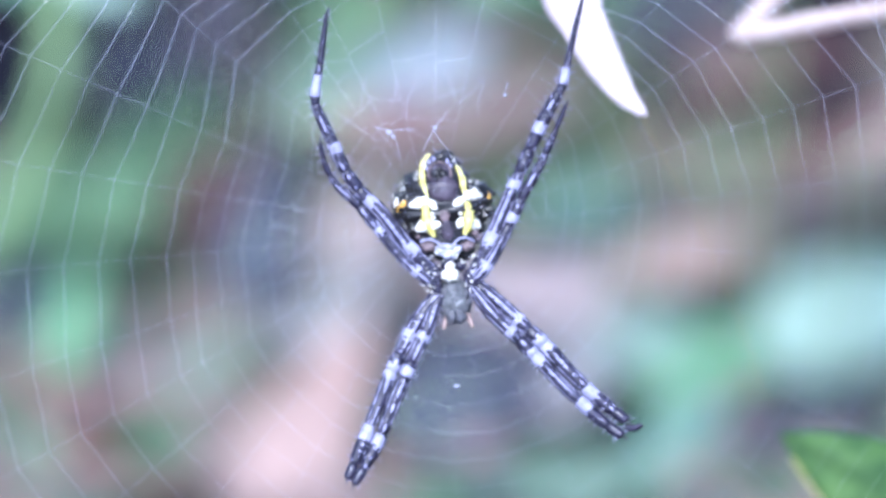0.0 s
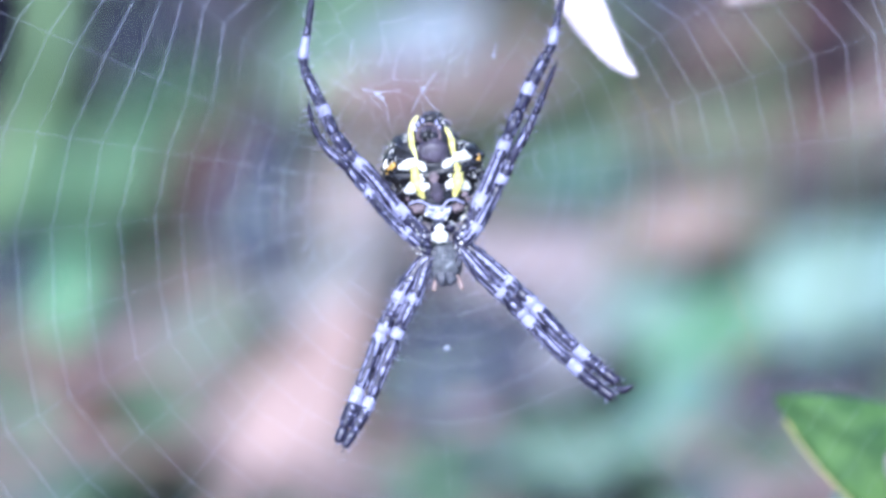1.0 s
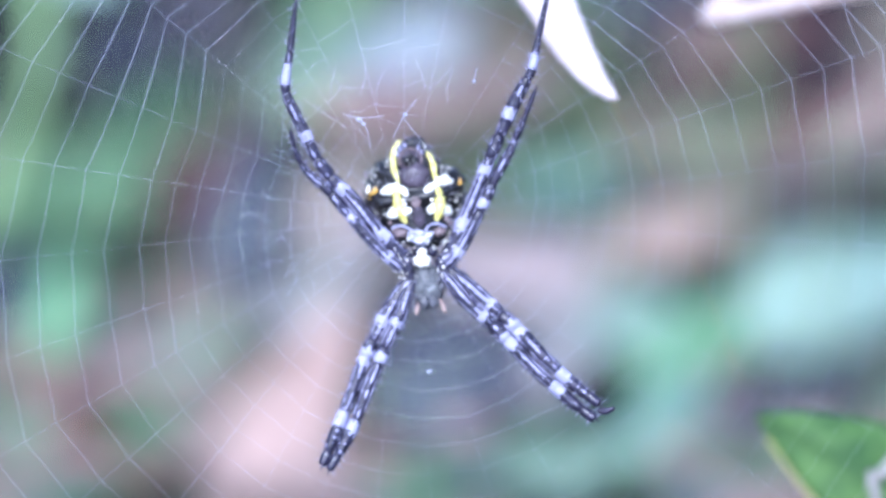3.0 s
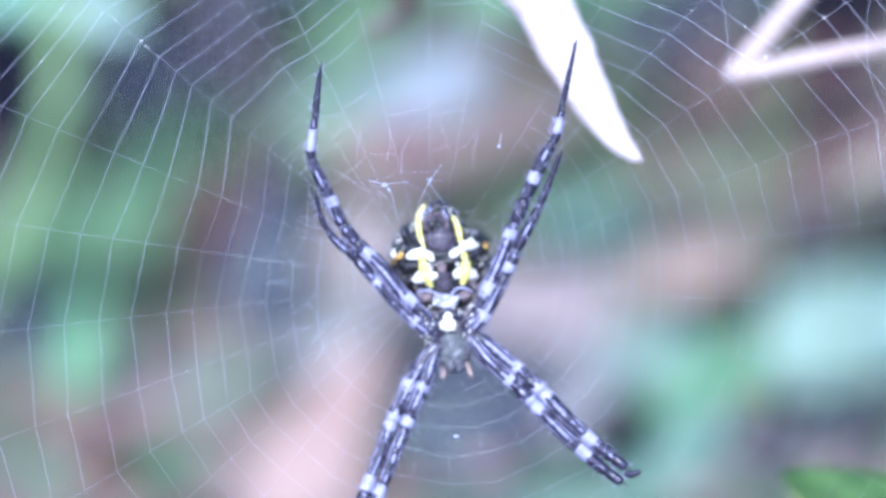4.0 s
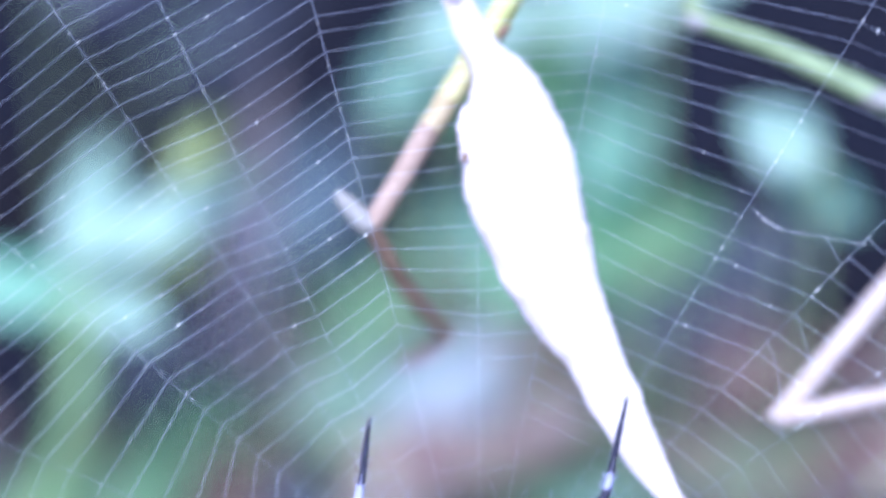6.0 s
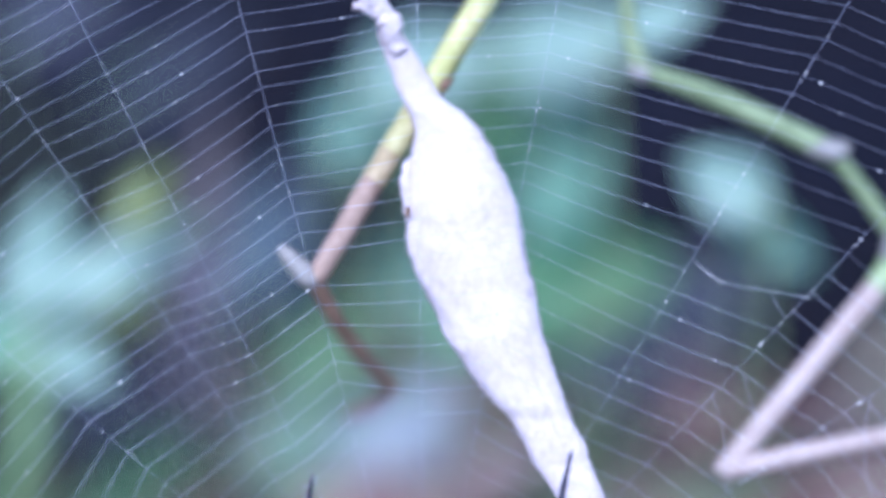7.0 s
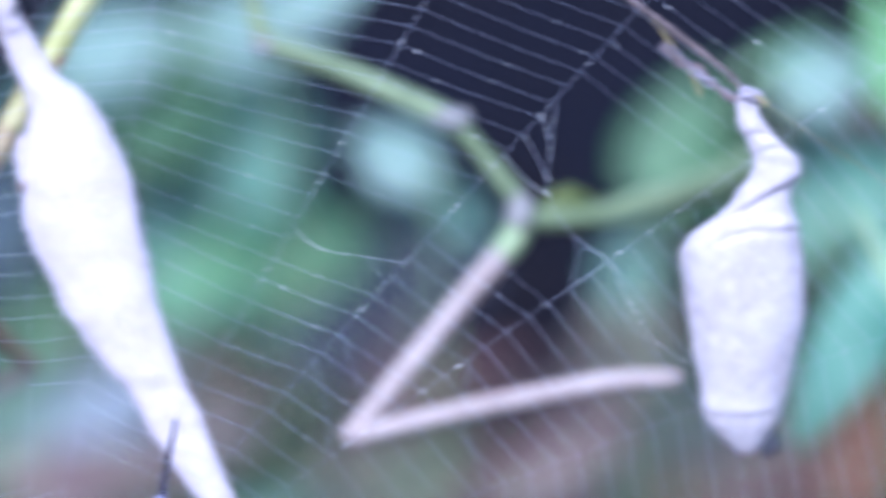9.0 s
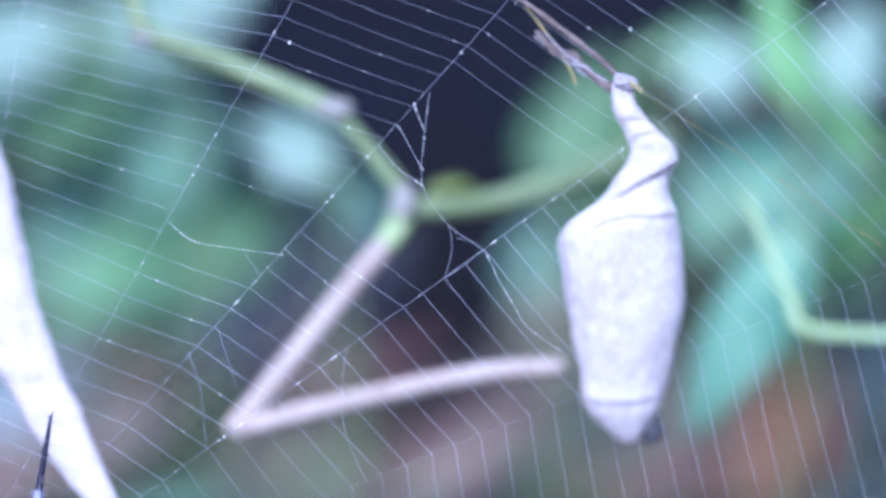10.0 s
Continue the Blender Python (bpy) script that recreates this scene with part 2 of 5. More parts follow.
def tube(bm, points, radius=None, sides=8, flat=1.0, rough=0.0, seed=0.0, caps=True, wave=4.0):
    """A tube along points (x, y, z, r). flat: depth against width; rough: uneven skin as a share of the radius."""
    pts = [Vector(p[:3]) for p in points]
    radii = [radius if radius else p[3] for p in points]
    rings = []
    for n, p in enumerate(pts):
        t = (pts[min(n + 1, len(pts) - 1)] - pts[max(n - 1, 0)]).normalized()
        side = t.cross(Vector((0, 1, 0)))
        if side.length < 1e-3:
            side = t.cross(Vector((1, 0, 0)))
        side.normalize()
        deep = side.cross(t).normalized()
        ring = []
        for k in range(sides):
            a = 2 * math.pi * k / sides
            q = radii[n]
            if rough:
                turned = Vector((math.cos(a) * 1.5, math.sin(a) * 1.5, n / wave)) + Vector((seed, seed * 2, 0))
                q *= 1 + rough * noise.noise(turned) + 0.4 * rough * noise.noise(turned * 3.3)
            ring.append(bm.verts.new(p + side * (q * math.cos(a)) + deep * (q * flat * math.sin(a))))
        rings.append(ring)
    for a, b in zip(rings, rings[1:]):
        for k in range(sides):
            bm.faces.new((a[k], a[(k + 1) % sides], b[(k + 1) % sides], b[k]))
    if caps:
        bm.faces.new(rings[0])
        bm.faces.new(list(reversed(rings[-1])))
    return bm


def strand(points, radius, sides=5):
    return tube(bmesh.new(), points, radius, sides)


def ball(bm, c, rx, ry, rz, rough=0.0, seed=0.0, seg=14):
    made = bmesh.ops.create_icosphere(bm, subdivisions=2 if seg < 20 else 3, radius=1.0)["verts"]
    for v in made:
        k = 1 + rough * noise.noise(v.co * 1.7 + Vector((seed, seed, seed)))
        v.co = Vector(c) + Vector((v.co.x * rx, v.co.y * ry, v.co.z * rz)) * k
    return bm


def stack(rows, sides=72, flat=0.6, rough=0.03, seed=0.0, folds=(), step=0.25):
    """A closed skin of level rings through rows (x, y, z, half width) from the top down. folds: lines (points x, z; depth)
    along which the near side is pleated, standing proud above the line and tucked in below it."""
    bm = bmesh.new()
    line = []
    dense = smooth_path(rows, 12)
    top, low = rows[0][2], rows[-1][2]
    levels = max(4, round((top - low) / step))
    zs = [-p[2] for p in dense]
    for k in range(levels + 1):
        z = top + (low - top) * k / levels
        line.append(tuple(float(np.interp(-z, zs, [p[c] for p in dense])) for c in (0, 1)) + (z, float(np.interp(-z, zs, [p[3] for p in dense]))))
    rings = []
    for x, y, z, r in line:
        ring = []
        for k in range(sides):
            a = 2 * math.pi * k / sides
            q = r * (1 + rough * noise.noise((math.cos(a) * 1.6 + seed, math.sin(a) * 1.6, z * 0.45)) + 0.5 * rough * noise.noise((math.cos(a) * 5 + seed, math.sin(a) * 5, z * 1.5)))
            px = x + q * math.cos(a)
            lift = 0.0
            if math.sin(a) < 0.15:
                for pts, deep in folds:
                    lift += deep * pleat(px, z, pts)
            ring.append(bm.verts.new((px + 0.35 * lift * math.cos(a), y + q * flat * math.sin(a) - lift * (0.4 + 0.6 * max(0.0, -math.sin(a))), z)))
        rings.append(ring)
    for a, b in zip(rings, rings[1:]):
        for k in range(sides):
            bm.faces.new((a[k], a[(k + 1) % sides], b[(k + 1) % sides], b[k]))
    bm.faces.new(rings[0])
    bm.faces.new(list(reversed(rings[-1])))
    return bm


def pleat(x, z, pts):
    """Height of a pleat at (x, z): a soft ridge above the line through pts and a sharp tuck just below it."""
    best = None
    for (ax, az), (bx, bz) in zip(pts, pts[1:]):
        dx, dz = bx - ax, bz - az
        u = min(1.0, max(0.0, ((x - ax) * dx + (z - az) * dz) / (dx * dx + dz * dz)))
        off = math.hypot(x - ax - u * dx, z - az - u * dz)
        over = (z - az) * dx - (x - ax) * dz > 0
        if best is None or off < best[0]:
            best = (off, over)
    off, over = best
    return math.exp(-((off / 0.75) ** 2)) if over else -0.75 * math.exp(-(((off - 0.22) / 0.26) ** 2)) + max(0.0, 1 - off / 0.12)


def crumpled(bm, depth, size, seed):
    """Pushes a skin in and out, as in crumpled paper: creases of about the given size with smaller ones on them."""
    bm.normal_update()
    moves = []
    for v in bm.verts:
        p = v.co / size + Vector((seed, seed * 1.7, 0))
        ridge = 0.5 - abs(noise.noise(p)) * 1.6
        moves.append(depth * (ridge + 0.5 * noise.noise(p * 2.7) + 0.3 * noise.noise(p * 6.1)))
    for v, k in zip(bm.verts, moves):
        v.co += v.normal * k
    return bm


def blade_mesh(base, along, across, length, width, bend=0.15, fold=0.12, thick=0.12, wavy=0.04, seed=0.0, shape=0.75):
    """A leaf blade of real thickness from its base along one way, folded along the midrib and bent at the tip."""
    along, across = Vector(along).normalized(), Vector(across).normalized()
    up = across.cross(along).normalized()
    bm = bmesh.new()
    nu, nv = 14, 8
    layers = []
    for layer in (0, 1):
        grid = []
        for i in range(nu + 1):
            u = i / nu
            half = width / 2 * max(0.03, math.sin(math.pi * u**shape) ** 0.8)
            row = []
            for j in range(nv + 1):
                v = j / nv * 2 - 1
                h = abs(v) * half * fold * 2 - bend * length * u * u + wavy * length * noise.noise(Vector((u * 4 + seed, v * 2, seed)))
                p = Vector(base) + along * (u * length) + across * (v * half) + up * (h - layer * thick)
                row.append(bm.verts.new(p))
            grid.append(row)
        layers.append(grid)
        for i in range(nu):
            for j in range(nv):
                bm.faces.new((grid[i][j], grid[i + 1][j], grid[i + 1][j + 1], grid[i][j + 1]))
    a, b = layers
    for i in range(nu):
        bm.faces.new((a[i][0], a[i + 1][0], b[i + 1][0], b[i][0]))
        bm.faces.new((a[i][nv], a[i + 1][nv], b[i + 1][nv], b[i][nv]))
    for j in range(nv):
        bm.faces.new((a[0][j], a[0][j + 1], b[0][j + 1], b[0][j]))
        bm.faces.new((a[nu][j], a[nu][j + 1], b[nu][j + 1], b[nu][j]))
    return bm


def ways(angle, lean):
    """Along and across for a leaf seen at an angle (degrees, from x towards z) whose upper side leans away by lean degrees."""
    c, s, cl, sl = math.cos(radians(angle)), math.sin(radians(angle)), math.cos(radians(lean)), math.sin(radians(lean))
    return Vector((c, s * sl, s * cl)), Vector((-s, c * sl, c * cl))


def leaf_on(parent, mid, length, width, angle, material, lean=20, bend=0.1, seed=1.0, name="leaf", rib=STEM_PALE, label=""):
    along, across = ways(angle, lean)
    base = Vector(mid) - along * (length / 2)
    blade = part(name, blade_mesh(base, along, across, length, width, bend, seed=seed), material, parent, label)
    up = across.cross(along)
    line = [base + along * (length * u) - up * (bend * length * u * u) + up * 0.02 for u in (0, 0.2, 0.4, 0.6, 0.8, 0.95)]
    line = [(*p, 0.28 * (1 - 0.8 * n / 5)) for n, p in enumerate(line)]
    part("midrib", tube(bmesh.new(), line, sides=6), rib, blade)
    return base


def foot_of(p):
    """The point of the ground straight below p."""
    h = -p[1] * math.sin(radians(TILT)) + p[2] * math.cos(radians(TILT)) + HUB_HEIGHT + 2
    return (p[0], p[1] + h * math.sin(radians(TILT)), p[2] - h * math.cos(radians(TILT)))


# ---- ground ----
def build_ground():
    bm = bmesh.new()
    xs = [-60, -10, -2, -0.6] + [(-0.25 + 0.6 * k / 120) for k in range(121)] + [0.8, 2, 10, 60]
    ys = [-60, -10, -2, -0.5] + [(-0.1 + 0.7 * k / 120) for k in range(121)] + [1, 2, 10, 60]
    grid = []
    for y in ys:
        row = []
        for x in xs:
            z = 0.003 * noise.noise((x * 40, y * 40, 0)) + 0.0015 * noise.noise((x * 160, y * 160, 3))
            row.append(bm.verts.new((x, y, z - 0.003)))
        grid.append(row)
    for a, b in zip(grid, grid[1:]):
        for k in range(len(xs) - 1):
            bm.faces.new((a[k], a[k + 1], b[k + 1], b[k]))
    for f in bm.faces:
        f.smooth = True
    me = bpy.data.meshes.new("ground")
    bm.to_mesh(me)
    bm.free()
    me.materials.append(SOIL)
    tagged(new("ground", me), "soil under the low plants, with their shade in its colour", "ground", kind="structure")


build_ground()


def build_litter():
    """Small crumbs of dead leaf and bark strewn over the soil."""
    bm = bmesh.new()
    rng = random.Random(4)
    for _ in range(1500):
        x, y = rng.uniform(-0.12, 0.2), rng.uniform(0.0, 0.42)
        r, a = rng.uniform(0.002, 0.006), rng.uniform(0, 6.3)
        t = rng.uniform(0.3, 0.6)
        quad = []
        for k in range(5):
            b = a + k * 2 * math.pi / 5
            rr = r * rng.uniform(0.6, 1.1)
            quad.append((x + rr * math.cos(b), y + t * rr * math.sin(b), rng.uniform(0.0005, 0.003)))
        top = [bm.verts.new(q) for q in quad]
        low = [bm.verts.new((q[0], q[1], q[2] - 0.0012)) for q in quad]
        bm.faces.new(top)
        for k in range(5):
            bm.faces.new((top[k], low[k], low[(k + 1) % 5], top[(k + 1) % 5]))
    me = bpy.data.meshes.new("leaf_litter")
    bm.to_mesh(me)
    bm.free()
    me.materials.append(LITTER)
    tagged(new("leaf_litter", me), "crumbled leaf litter with shade in its colour, strewn over the soil", "leaf litter", kind="stuff")


build_litter()


def build_ground_cover():
    """Countless small living and dead leaves that cover the soil round the spider's side."""
    rng = random.Random(12)
    bm = bmesh.new()
    hollows = [(place((-0.02, 66.99, -10.98)), 0.006), (place((-45.97, 118.71, 18.89)), 0.006), (place((-28.82, 56.73, -16.90)), 0.004), (place((-28.36, 104.15, 10.48)), 0.008), (place((-43.03, 100.57, 8.41)), 0.007), (place((29.75, 123.03, 21.38)), 0.008), (place((35.85, 130.91, 25.93)), 0.007), (place((26.65, 118.27, 18.63)), 0.008), (place((35.49, 119.06, 19.09)), 0.008), (place((-38.57, 111.29, 14.60)), 0.008), (place((24.50, 115.49, 17.03)), 0.008), (place((38.10, 118.21, 18.60)), 0.009), (place((45.70, 122.94, 21.33)), 0.009)]
    n = 0
    while n < 2600:
        x, y = rng.uniform(-0.075, 0.10), rng.uniform(0.0, 0.17)
        edge = (0.077 if x < -0.018 else 0.086) + 0.020 * math.exp(-((x / 0.016) ** 2)) + 0.010 * noise.noise((x * 40, 0, 2))
        if any(math.hypot(1.06 * x - c.x, 0.7 * (y + 0.017 - c.y)) < r for c, r in hollows):
            continue
        if y > edge or noise.noise((x * 45, y * 45, 9)) < -0.22:
            continue
        n += 1
        x, y = 1.06 * x, y + 0.017
        r, a, lift = rng.uniform(0.003, 0.007), rng.uniform(0, 6.3), rng.uniform(0.0005, 0.0035)
        ca, sa, tip = math.cos(a), math.sin(a), rng.uniform(-0.3, 0.6)
        shape = ((-1, 0, 0), (-0.3, 0.4, 0.1), (0.4, 0.34, 0.1), (1, 0, 0), (0.4, -0.34, 0.1), (-0.3, -0.4, 0.1))
        top = [bm.verts.new((x + r * (u * ca - v * sa), y + r * (u * sa + v * ca), lift + r * (w + tip * u * 0.5))) for u, v, w in shape]
        low = [bm.verts.new(v.co - Vector((0, 0, 0.0004))) for v in top]
        bm.faces.new((top[0], top[1], top[2], top[3]))
        bm.faces.new((top[0], top[3], top[4], top[5]))
        for k in range(6):
            bm.faces.new((top[k], low[k], low[(k + 1) % 6], top[(k + 1) % 6]))
    me = bpy.data.meshes.new("ground_cover")
    bm.to_mesh(me)
    bm.free()
    me.materials.append(COVER)
    tagged(new("ground_cover", me), "small mixed green and brown leaves covering the soil", "ground cover", kind="stuff")


build_ground_cover()


# ---- the orb web ----
HUB = Vector((-1.3, 0.0, 3.0))
RADIALS = [8, 20, 34, 46.2, 58.4, 79, 90.5, 105, 117, 124.4, 140.4, 157.7, 172, 186.5, 200, 211, 221.5, 232, 243, 254, 265, 276, 288, 300, 312, 324, 336, 347, 357]


def reach(a):
    """How far the web goes out at an angle."""
    wide = 66 + 14 * max(0.0, math.cos(radians(a - 25))) ** 2 + 3 * math.sin(radians(3 * a))
    low = -math.sin(radians(a))
    return min(wide, 24 / low) if low > 0.05 else wide


# where a turn of the spiral is pieced together
BREAKS = (34, 58.4, 90.5, 117, 157.7, 186.5, 211, 265, 312, 347)

# how far from the hub the spiral's turns 0, 8, 16, 22 and 28 (the innermost) cross the radials
TURN_ANGLES = (0, 20, 34, 46, 58, 79, 91, 105, 117, 140, 158, 172, 200, 211, 250, 310, 360)
TURNS = {0: (62, 63, 59.5, 56.8, 53.6, 50.6, 49.5, 49.1, 47.4, 48.5, 56, 59, 62, 62, 62, 62, 62),
         8: (47.5, 49, 46.5, 45.2, 42.3, 40.9, 39.5, 38.8, 36.7, 38.6, 44, 46, 48, 48, 48, 48, 47.5),
         16: (33, 34.5, 32.5, 30.7, 28.9, 29.9, 28.2, 28.8, 27.3, 29.3, 30, 31, 34, 35, 34, 33, 33),
         22: (21.5, 21.5, 21, 20, 18.8, 19.5, 19, 20.6, 19.2, 19.6, 17.1, 17.4, 18.7, 19.9, 20.5, 21, 21.5),
         28: (10, 10.5, 11, 11.5, 11.5, 12, 12, 12, 11, 9, 7.6, 7.7, 8, 8.5, 9, 9.5, 10)}


def depth_at(a, r):
    """The web is drawn forward round the hub and low down by the spider's weight."""
    high = max(0.0, math.sin(radians(a))) * min(1.0, r / 26)
    return -2.8 * (1 - high) + 1.6 * high * min(1.0, max(0.0, r - 13) / 12) * (0.3 + 0.7 * (70 < a < 170)) + 0.3 * noise.noise((a / 40, r / 25, 7))


def on_web(a, r):
    k = radians(a)
    return HUB + Vector((r * math.cos(k), depth_at(a, r), r * math.sin(k)))


def turn_radius(turn, a):
    """The spiral winds in by one turn on its way round below the hub."""
    turn -= min(1.0, max(0.0, (a - 232) / 120))
    known = [float(np.interp(a, TURN_ANGLES, row)) for row in TURNS.values()]
    at = list(TURNS)
    r = float(np.interp(turn, at, known))
    if turn < 0:
        r -= turn * (known[1] - known[0]) / -8
    elif turn > 28:
        r -= (turn - 28) * 1.2
    return r + 0.3 * noise.noise((a * 0.7, turn * 1.7, 1))


def silk_gauge(a, r):
    """The sticky silk is stoutest high up and to one side, and finest low down."""
    if r < 17:
        return 0.0068
    if 15 < a < 158:
        if r < 34 and (44 < a < 62 or a > 92):
            return 0.015 if a > 92 else 0.0145
        return (0.0135 if r > 32 else 0.0105) if a < 46 else 0.0085 if a < 72 and r > 36 else 0.0118
    if a < 211:
        return 0.011 if a > 90 else 0.0078
    if a < 240 and r > 24:
        return 0.009
    return 0.0032 if 255 < a < 352 else 0.0055


def build_web():
    web = thing("orb_web", HUB, "fine pale orb web with a torn side stretched over the ground", "spider web")
    rng = random.Random(8)
    for a in RADIALS:
        r = reach(a) + 4
        part("radial_thread", tube(bmesh.new(), [(*on_web(a, 2.5 + (r - 2.5) * k / 8), (0.0036 if 240 < a < 352 else 0.006) + (0.0095 if 20 < a < 175 else 0.0015) * k / 8) for k in range(9)], sides=5), SILK, web)
    specks = bmesh.new()
    for a in RADIALS:
        if 20 < a < 150:
            for _ in range(54 if a < 60 else 26):
                size = rng.choice((0.03, 0.035, 0.045, 0.06, 0.085 if 30 < a < 60 else 0.05))
                ball(specks, on_web(a, rng.uniform(22, reach(a))), size, size, size * rng.uniform(0.9, 1.4), 0.3, size * 50)
    for turn in range(-12, 31):
        run = []
        runs = [run]
        for n, a in enumerate(RADIALS):
            b = RADIALS[(n + 1) % len(RADIALS)]
            wrap = 1 if b < a else 0
            ra, rb = turn_radius(turn, a), turn_radius(turn - wrap, b)
            gone = ra > reach(a) or rb > reach(b) or noise.noise((a * 3.1, turn * 2.3, 5)) > 0.66
            gone = gone or ra < 7.5 + 12 * max(0.0, math.cos(radians(a - 88))) ** 4
            gone = gone or (33 < a < 45 and 44 < ra < 57.5) or (45 < a < 57 and 34.5 < ra < 41)
            if gone:
                run = []
                runs.append(run)
                continue
            p, q = on_web(a, ra), on_web(b, rb)
            sag = (HUB - (p + q) / 2).normalized() * 0.009 * (p - q).length
            if len(run) > 4 and a in BREAKS:
                run = []
                runs.append(run)
            if not run:
                run.append(p)
            run += [p.lerp(q, 0.25) + sag * 0.75, p.lerp(q, 0.5) + sag, p.lerp(q, 0.75) + sag * 0.75, q]
            if 25 < a < 150 and ra > 24:
                for _ in range(2):
                    if rng.random() < 0.5:
                        k = rng.random()
                        c = p.lerp(q, k) + sag * 4 * k * (1 - k)
                        size = rng.choice((0.035, 0.045, 0.05, 0.06, 0.08)) * rng.uniform(0.8, 1.2)
                        ball(specks, c, size, size, size * rng.uniform(0.8, 1.5), 0.3, k * 9)
        for run in runs:
            if len(run) > 1:
                off = run[len(run) // 2] - HUB
                mid_a, ra_last = math.degrees(math.atan2(off.z, off.x)) % 360, off.length
                part("spiral_thread", strand(run, silk_gauge(mid_a, ra_last), 4), SILK, web)
    tagged(part("dust_specks", specks, DUST, web), kind="stuff")
    frame_line = [on_web(a, reach(a) + 4) for a in RADIALS]
    for n in range(0, len(RADIALS), 3):
        line = [frame_line[(n + k) % len(RADIALS)] for k in range(4)]
        part("frame_thread", strand(line, 0.03, 5), SILK, web)
    for a in (8, 90.5, 186.5, 232, 312):
        p = on_web(a, reach(a) + 4)
        part("anchor_thread", strand([p, Vector(foot_of(p)) + Vector((6 * math.cos(radians(a)), 0, 0))], 0.03, 5), SILK, web)
    torn = [
        [(17.11, -0.40, 32.39), (18.83, -0.60, 31.06), (22.11, -0.60, 30.41), (24.79, -0.40, 29.94)],
        [(35.21, -0.40, 40.73), (34.81, -0.50, 38.02), (34.54, -0.50, 34.43), (36.27, -0.50, 31.59), (38.54, -0.40, 29.85), (39.53, -0.40, 27.81), (40.48, -0.40, 26.11), (41.44, -0.30, 24.45), (43.95, 0.40, 22.57)],
        [(31.69, -0.40, 37.16), (32.95, -0.50, 35.57), (34.54, -0.50, 34.43)],
        [(33.04, -0.40, 38.47), (34.58, -0.50, 35.51)],
        [(34.21, -0.40, 39.71), (34.81, -0.50, 38.02)],
        [(38.54, -0.40, 29.85), (37.16, -0.50, 28.85), (35.89, -0.50, 28.04)],
    ]
    torn += [
        [(36.75, -0.40, 30.72), (37.90, -0.50, 30.38), (38.54, -0.40, 29.85)],
        [(36.27, -0.40, 31.59), (36.42, -0.60, 30.04), (35.89, -0.50, 28.04)],
        [(29.04, -0.40, 23.49), (28.58, -0.50, 20.99), (28.74, -0.50, 17.50), (30.11, -0.50, 14.16)],
        [(22.10, -0.50, 30.41), (23.20, -0.50, 28.52)],
        [(20.19, -0.50, 25.12), (21.42, -0.70, 20.83)],
        [(18.08, -0.50, 23.56), (18.91, -0.70, 20.91), (19.16, -0.70, 16.65)],
    ]
    for line in torn:
        part("torn_thread", strand(smooth_path(line, 5), 0.013, 5), SILK, web)
    beads = bmesh.new()
    for line in torn[:5]:
        for p in smooth_path(line, 9):
            if rng.random() < 0.7:
                size = rng.choice((0.03, 0.035, 0.045, 0.065)) * rng.uniform(0.8, 1.2)
                ball(beads, p[:3], size, size, size * 1.3, 0.3, size * 90)
    tagged(part("silk_dust", beads, DUST, web), kind="stuff")
    # the open weave round the hub: loose rings and short cross links
    for ring in (5.2, 6.6, 8.0, 9.6, 11.4, 13.4):
        for a, b in zip(RADIALS, RADIALS[1:] + [RADIALS[0] + 360]):
            if b > 222 or rng.random() < 0.28 or (ring > 9 and not 60 < a < 130):
                continue
            p, q = on_web(a, ring + rng.uniform(-0.7, 0.7)), on_web(b, ring + rng.uniform(-0.7, 0.7))
            slack = Vector((rng.uniform(-0.25, 0.25), 0, rng.uniform(-0.25, 0.25)))
            part("hub_thread", strand([p, p.lerp(q, 0.35) + slack * 0.6, p.lerp(q, 0.65) + slack, q], 0.0085, 4), SILK, web)
    for n in range(26):
        a, r = rng.uniform(60, 215), rng.uniform(5, 9.5)
        p, q = on_web(a, r), on_web(a + rng.uniform(-9, 9), r + rng.uniform(1.2, 2.6))
        part("hub_thread", strand([p, p.lerp(q, 0.5) + Vector((rng.uniform(-0.3, 0.3), 0, rng.uniform(-0.3, 0.3))), q], 0.009, 4), SILK, web)
    for line in ([(-2.16, -1.00, 8.41), (-1.41, -1.00, 9.96), (-0.51, -1.00, 11.14)], [(-1.65, -1.00, 10.19), (-1.01, -1.00, 9.20), (-0.34, -1.00, 8.44)],
                 [(-5.58, -1.00, 10.00), (-4.34, -1.00, 9.75), (-2.80, -1.00, 9.94)], [(-4.42, -1.00, 9.83), (-3.94, -1.00, 8.99), (-3.68, -1.00, 7.72)],
                 [(3.53, -1.00, 13.22), (3.36, -1.00, 12.21)]):
        part("silk_ribbon", strand(line, 0.024, 5), SILK, web)
    knot = bmesh.new()
    for c, size in (((-4.49, -1.00, 9.67), 0.2), ((-4.18, -1.00, 9.37), 0.15), ((-1.34, -1.00, 10.04), 0.14), ((0.46, -1.50, -7.55), 0.17), ((3.36, -1.00, 12.36), 0.12)):
        ball(knot, c, size, size * 0.6, size * 0.8, 0.7, size * 30)
    tagged(part("silk_tufts", knot, SILK, web), kind="stuff")
    return web


build_web()


